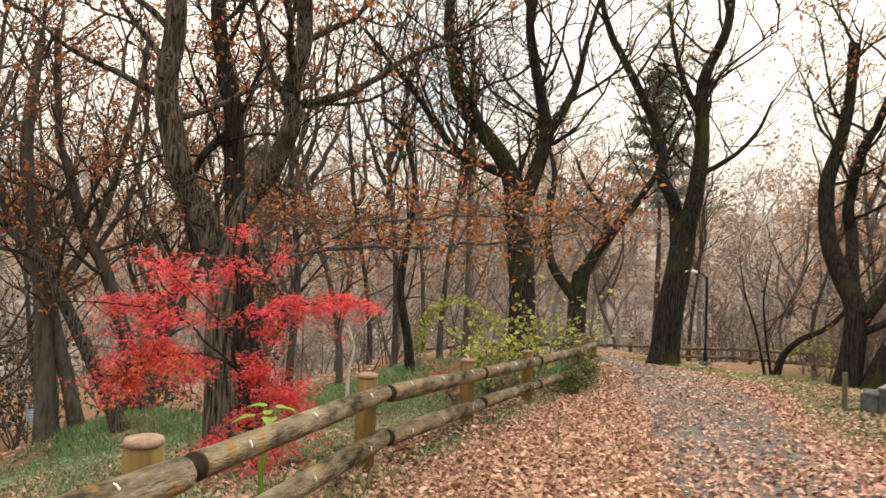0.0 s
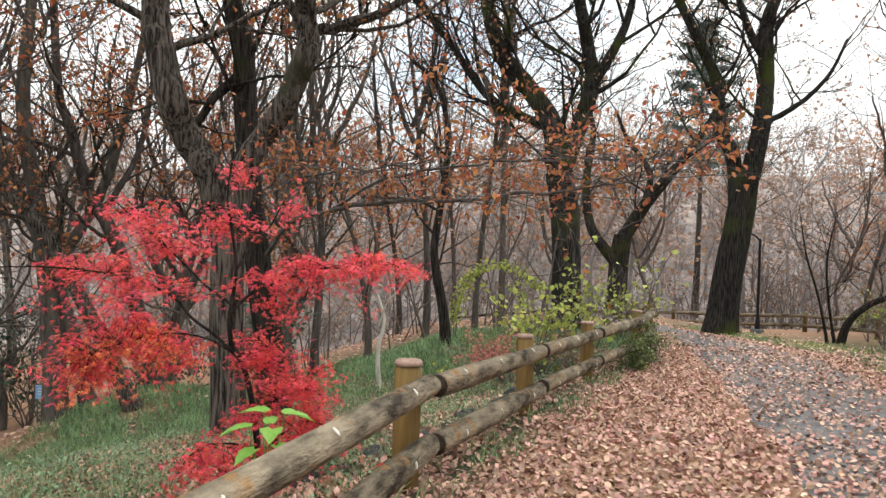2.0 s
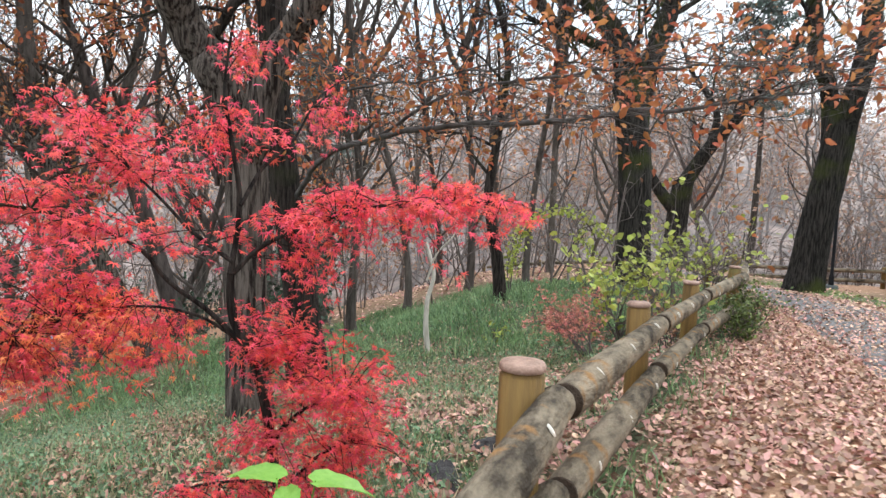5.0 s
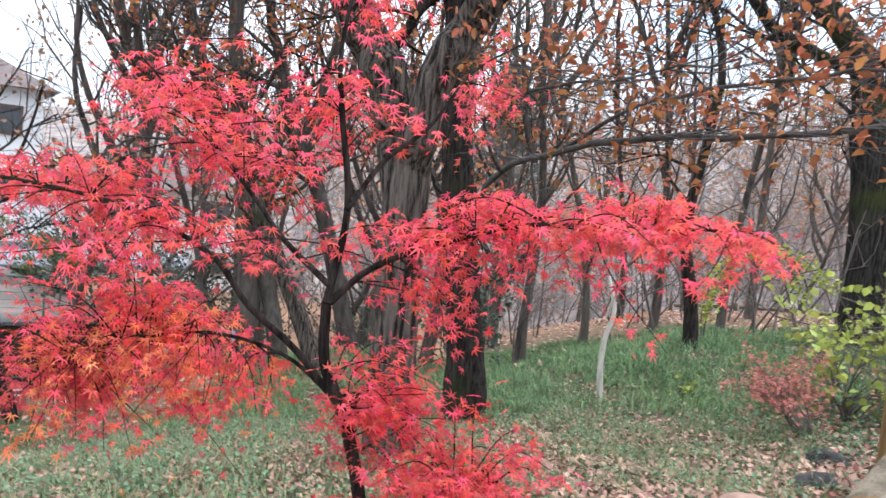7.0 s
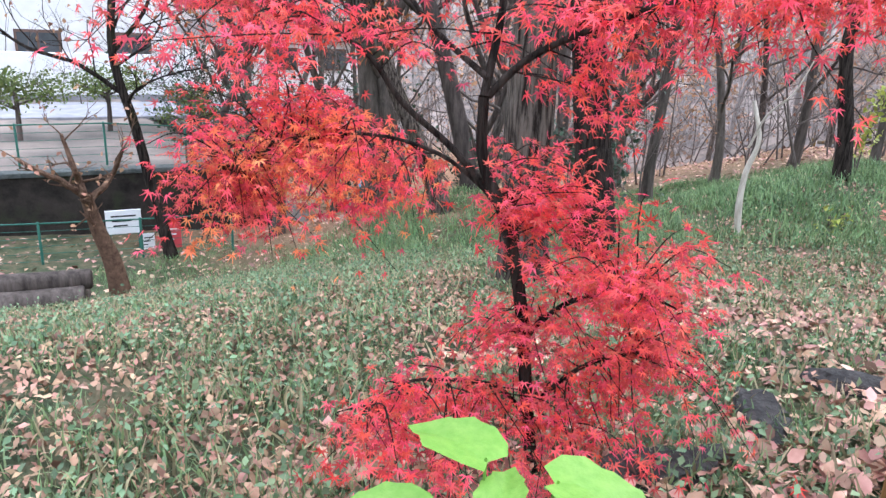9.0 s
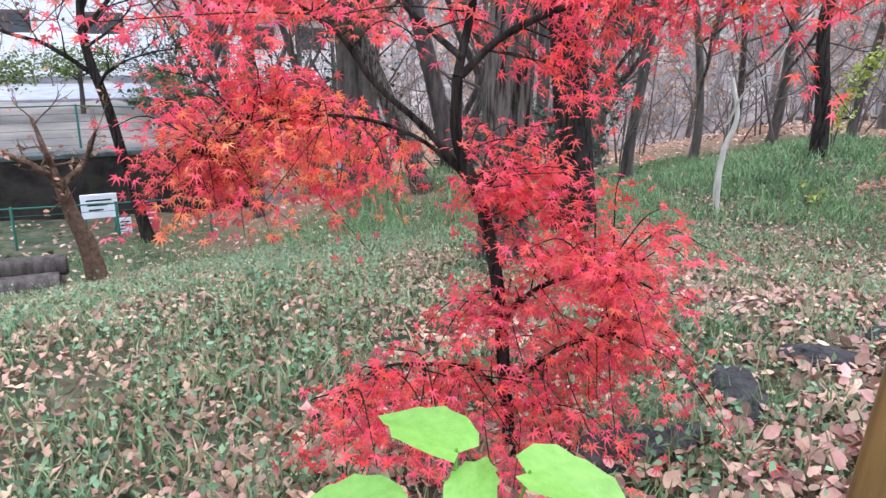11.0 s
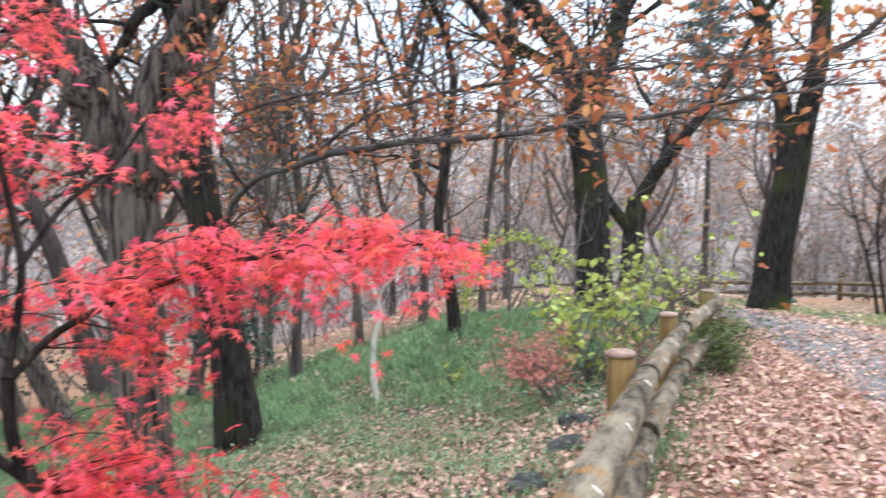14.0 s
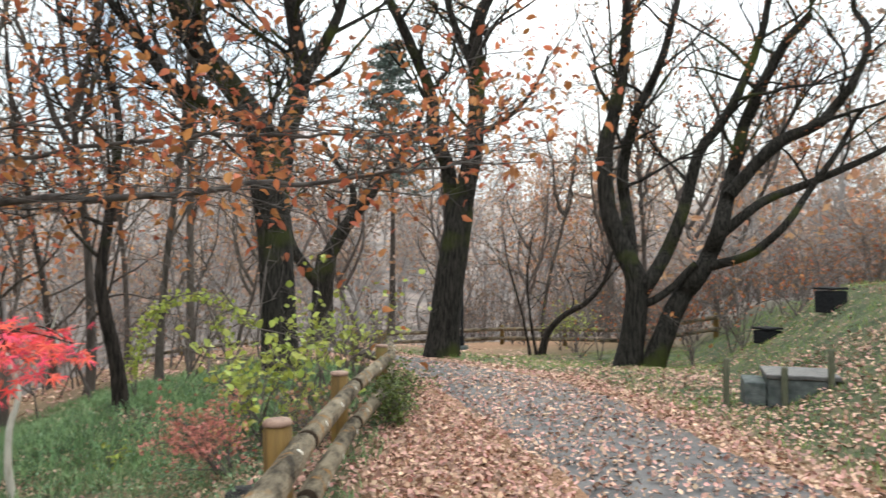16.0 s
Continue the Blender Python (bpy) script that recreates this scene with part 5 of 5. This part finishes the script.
FACE = math.degrees(math.atan2(0.824, 0.566))
WALL_DARK = mat("dark_earth_wall", (0.016, 0.014, 0.013), (0.05, 0.042, 0.036), 3, 0.95, 0.5, c3=(0.03, 0.04, 0.02), thresh=0.55, size3=1.5)
PLASTER = mat("white_plaster", (0.70, 0.70, 0.70), (0.80, 0.80, 0.80), 2, 0.8, 0.1)
GREYWALL = mat("grey_road_surface", (0.22, 0.22, 0.24), (0.32, 0.32, 0.35), 2, 0.85, 0.2)
GREEN_WIRE = mat("green_coated_steel", (0.02, 0.10, 0.075), (0.035, 0.14, 0.10), 8, 0.5, 0.0)
BROWN_SASH = mat("brown_window_frame", (0.10, 0.06, 0.045), (0.15, 0.09, 0.07), 5, 0.5, 0.0)
GLASS = mat("dull_window_glass", (0.05, 0.055, 0.06), (0.10, 0.11, 0.12), 1, 0.1, 0.0)
ROOF = mat("brown_roof_tile", (0.10, 0.075, 0.07), (0.17, 0.13, 0.12), 5, 0.8, 0.3)
SIGN_WHITE = mat("white_sign_paint", (0.72, 0.73, 0.75), (0.80, 0.81, 0.82), 4, 0.5, 0.0)
SIGN_BLUE = mat("blue_sign_paint", (0.22, 0.42, 0.66), (0.28, 0.48, 0.72), 4, 0.5, 0.0)
SIGN_RED = mat("red_sign_paint", (0.55, 0.06, 0.08), (0.62, 0.09, 0.10), 4, 0.5, 0.0)

rw = new("retaining_wall")
rw.location, rw.rotation_euler.z = (*below(15.3, -8), -4.08), radians(FACE)
simple_box("wall_face", (23, 0.25, 2.2), WALL_DARK, rw, (0, 0, 0.82), bevel=0.02)
simple_box("coping", (23, 0.34, 0.10), CONCRETE, rw, (0, 0, 1.95), bevel=0.015)
tagged(rw, "dark stained retaining wall below a garden", "wall", kind="structure")


def wire_fence(q, s0, s1, height, label, step=1.6):
    root = new("wire_fence")
    x0, y0 = below(q, s0)
    root.location = (x0, y0, z_at(x0, y0))
    o = Vector(root.location)
    spots = []
    for sd in np.arange(s0, s1 + 0.01, step):
        x, y = below(q, sd)
        spots.append(Vector((x, y, z_at(x, y))) - o)
    pm = lathe([(0.024, -0.2), (0.024, height), (0.01, height + 0.02)], 8)
    for p in spots:
        part("post", pm, GREEN_WIRE, root).location = p
    for a, b in zip(spots, spots[1:]):
        for k in range(6):
            h = height * (0.08 + 0.18 * k)
            s = Shape()
            s.tube([a + Vector((0, 0, h)), b + Vector((0, 0, h))], [0.016 if k == 5 else 0.005] * 2, 5)
            part("rail" if k == 5 else "wire", s.mesh("wire"), GREEN_WIRE, root)
    return tagged(root, label, "fence")


wire_fence(13.2, -9, 3.5, 0.75, "low green wire fence at the foot of the slope")
wire_fence(16.2, -11, 3.4, 0.9, "green wire fence along the garden's edge")

for k, (q, sd, h) in enumerate(((19.5, -1.6, 1.75), (20.5, 0.4, 1.6), (21, 2.5, 1.55), (20, -4.5, 1.7))):
    x, y = below(q, sd)
    rng = np.random.default_rng(200 + k)
    root = new("garden_tree")
    root.location = (x, y, z_at(x, y))
    wood, pads = Shape(), []
    wood.tube(curve_through([(0, 0, -0.1), (0.06, 0, h * 0.4), (-0.05, 0.05, h * 0.8)], 4), np.linspace(0.07, 0.04, 9), 7)
    for _ in range(8):
        a, r, z = rng.uniform(0, 6.28), rng.uniform(0.25, 0.8), rng.uniform(0.55, 1.0) * h
        e = np.array((math.cos(a) * r, math.sin(a) * r, z))
        wood.tube([(0, 0, z - 0.25), e * (0.6, 0.6, 1) - (0, 0, 0.08), e], [0.03, 0.02, 0.01], 5)
        pads.append(e + rng.normal(0, 1, (170, 3)) * np.array((0.22, 0.22, 0.11)))
    part("trunk", wood.mesh("trunk"), BARK_FAR, root)
    pos = np.concatenate(pads)
    v, f = scatter(*SIMPLE_LEAF, pos, rotations(rng, len(pos), 0.7), rng.uniform(0.06, 0.11, len(pos)))
    part("foliage", mesh_of("leaves", v, f), LEAF_BUSH, root)
    tagged(root, "small clipped evergreen garden tree on a lawn", "tree", "garden trees")

lane = new("lane")
lane.location, lane.rotation_euler.z = (*below(24.5, -6), z_at(*below(24.5, -6))), radians(FACE)
simple_box("surface", (26, 3.6, 0.12), GREYWALL, lane, (0, 0, 0.0), bevel=0.02)
tagged(lane, "grey paved lane in front of the houses", "road", kind="structure")
gw = new("garden_wall")
gw.location, gw.rotation_euler.z = (*below(27, -7.6), -2.2), radians(FACE)
simple_box("wall_face", (22, 0.3, 0.45), GREYWALL, gw, (0, 0, 0.1))
simple_box("white_panel", (21.8, 0.22, 1.35), PLASTER, gw, (0, 0, 1.0), "plain white upper panel")
tagged(gw, "long white garden wall on a grey base", "wall", kind="structure")


def house(q, sd, w, d, h, seed, label):
    x, y = below(q, sd)
    root = new("house")
    root.location, root.rotation_euler.z = (x, y, z_at(x, y) - 0.1), radians(FACE)
    simple_box("wall", (w, d, h), PLASTER, root, (0, 0, h / 2), bevel=0.02)
    bm = bmesh.new()
    e = 0.5
    a = [bm.verts.new(c) for c in ((-w / 2 - e, -d / 2 - e, h - 0.1), (w / 2 + e, -d / 2 - e, h - 0.1), (w / 2 + e, d / 2 + e, h - 0.1), (-w / 2 - e, d / 2 + e, h - 0.1), (-w / 4, 0, h + 1.7), (w / 4, 0, h + 1.7))]
    for q4 in ((0, 1, 5, 4), (2, 3, 4, 5), (1, 2, 5), (3, 0, 4), (3, 2, 1, 0)):
        bm.faces.new([a[i] for i in q4])
    part("roof", bm, ROOF, root, "brown tiled hip roof")
    for level in range(int(h // 2.6)):
        for cx in np.linspace(-w / 2 + 1.4, w / 2 - 1.4, max(2, int(w // 2.6))):
            zc = 1.6 + 2.7 * level
            win = simple_box("window", (1.5, 0.10, 1.1), BROWN_SASH, root, (cx, -d / 2 - 0.04, zc))
            simple_box("pane", (0.62, 0.03, 0.9), GLASS, win, (cx - 0.35, -d / 2 - 0.10, zc))
            simple_box("pane", (0.62, 0.03, 0.9), GLASS, win, (cx + 0.35, -d / 2 - 0.10, zc))
    return tagged(root, label, "house")


house(34, -1.5, 9, 7, 5.6, 1, "white two-storey house with brown windows")
house(35, -14, 10, 7, 5.6, 2, "white two-storey house with a brown roof")
house(40, 9, 8, 7, 5.4, 3, "white house half hidden behind trees")


def notice(x, y, w, h, z, panel, label, turn=FACE):
    root = new("notice_board")
    root.location, root.rotation_euler.z = (x, y, z_at(x, y)), radians(turn)
    up = z - root.location.z
    simple_box("panel", (w, 0.03, h), panel, root, (0, -0.03, up), bevel=0.004)
    for sx in (-w * 0.4, w * 0.4):
        p = part("leg", lathe([(0.018, -0.1), (0.018, up + h * 0.45), (0.008, up + h * 0.46)], 8), GREEN_WIRE, root)
        p.location.x = sx
    for k in range(3):
        simple_box("text_bar", (w * (0.7 - 0.15 * k), 0.004, h * 0.06), IRON if panel is SIGN_WHITE else SIGN_WHITE, root, (-0.03 * k, -0.0475, up + h * (0.25 - 0.2 * k)), "row of small print", bevel=0)
    return tagged(root, label, "sign")


notice(*below(14.0, 0.35), 0.62, 0.46, -2.85, SIGN_WHITE, "white notice board on green legs")
notice(*below(13.9, 0.75), 0.22, 0.34, -3.25, SIGN_WHITE, "small white notice by the wire fence")
notice(*below(13.7, 1.2), 0.25, 0.5, -3.1, SIGN_RED, "small red and white notice by the wire fence")
notice(-9.6, 16.7, 0.34, 0.30, -2.35, SIGN_BLUE, "small blue notice board among the trees", 20)


def log(q, sd, z, r, length, seed):
    x, y = below(q, sd)
    ob = part("log", rail_mesh(length, r, seed), BARK_FAR)
    ob.matrix_world = Matrix.Translation((x, y, z_at(x, y) + z)) @ pose(0, 0, 0, 0, 0, FACE + 176)
    return tagged(ob, "dark bark-covered felled log in a low stack", "log", "stacked logs")


log(9.6, -0.3, 0.12, 0.15, 3.2, 3)
log(9.95, -0.25, 0.12, 0.15, 3.0, 4)
log(9.75, -0.2, 0.36, 0.14, 3.1, 5)
x, y = below(9.6, 0.05)
tree(x, y, FACE, [(0.13, 0.07, [(0.1, -0.2), (0.02, 0.5), (-0.12, 1.0), (-0.22, 1.45)]), (0.05, 0.02, [(-0.2, 1.4), (-0.5, 1.7), (-0.9, 1.95)]), (0.05, 0.02, [(-0.22, 1.4), (-0.3, 1.8), (-0.4, 2.2)]), (0.05, 0.02, [(-0.2, 1.35), (0.1, 1.6), (0.25, 2.0)])],
     mat("shaggy_brown_bark", (0.07, 0.042, 0.03), (0.20, 0.125, 0.085), 14, 0.95, 1.0), 23, "lopped stump wrapped in dry brown ivy", 0.3, 0.35, 1, LEAF_DULL, 0.7, 0.07, from_z=0.9, kids=(4,))
x, y = below(13.0, 1.0)
tree(x, y, FACE, [(0.10, 0.04, [(0.1, -0.2), (-0.15, 1.2), (-0.35, 2.4), (-0.6, 3.6), (-0.5, 5.2), (-0.9, 6.5)]), (0.04, 0.015, [(-0.45, 2.9), (-1.1, 3.4), (-1.9, 3.7), (-2.4, 4.2)]), (0.04, 0.015, [(-0.6, 3.6), (0.0, 4.4), (0.3, 5.5)])],
     BARK_DARK, 24, "slender dark tree beside the notice boards", 0.45, 1.2, 2, LEAF_DULL, 0.3, 0.1, from_z=2.6)
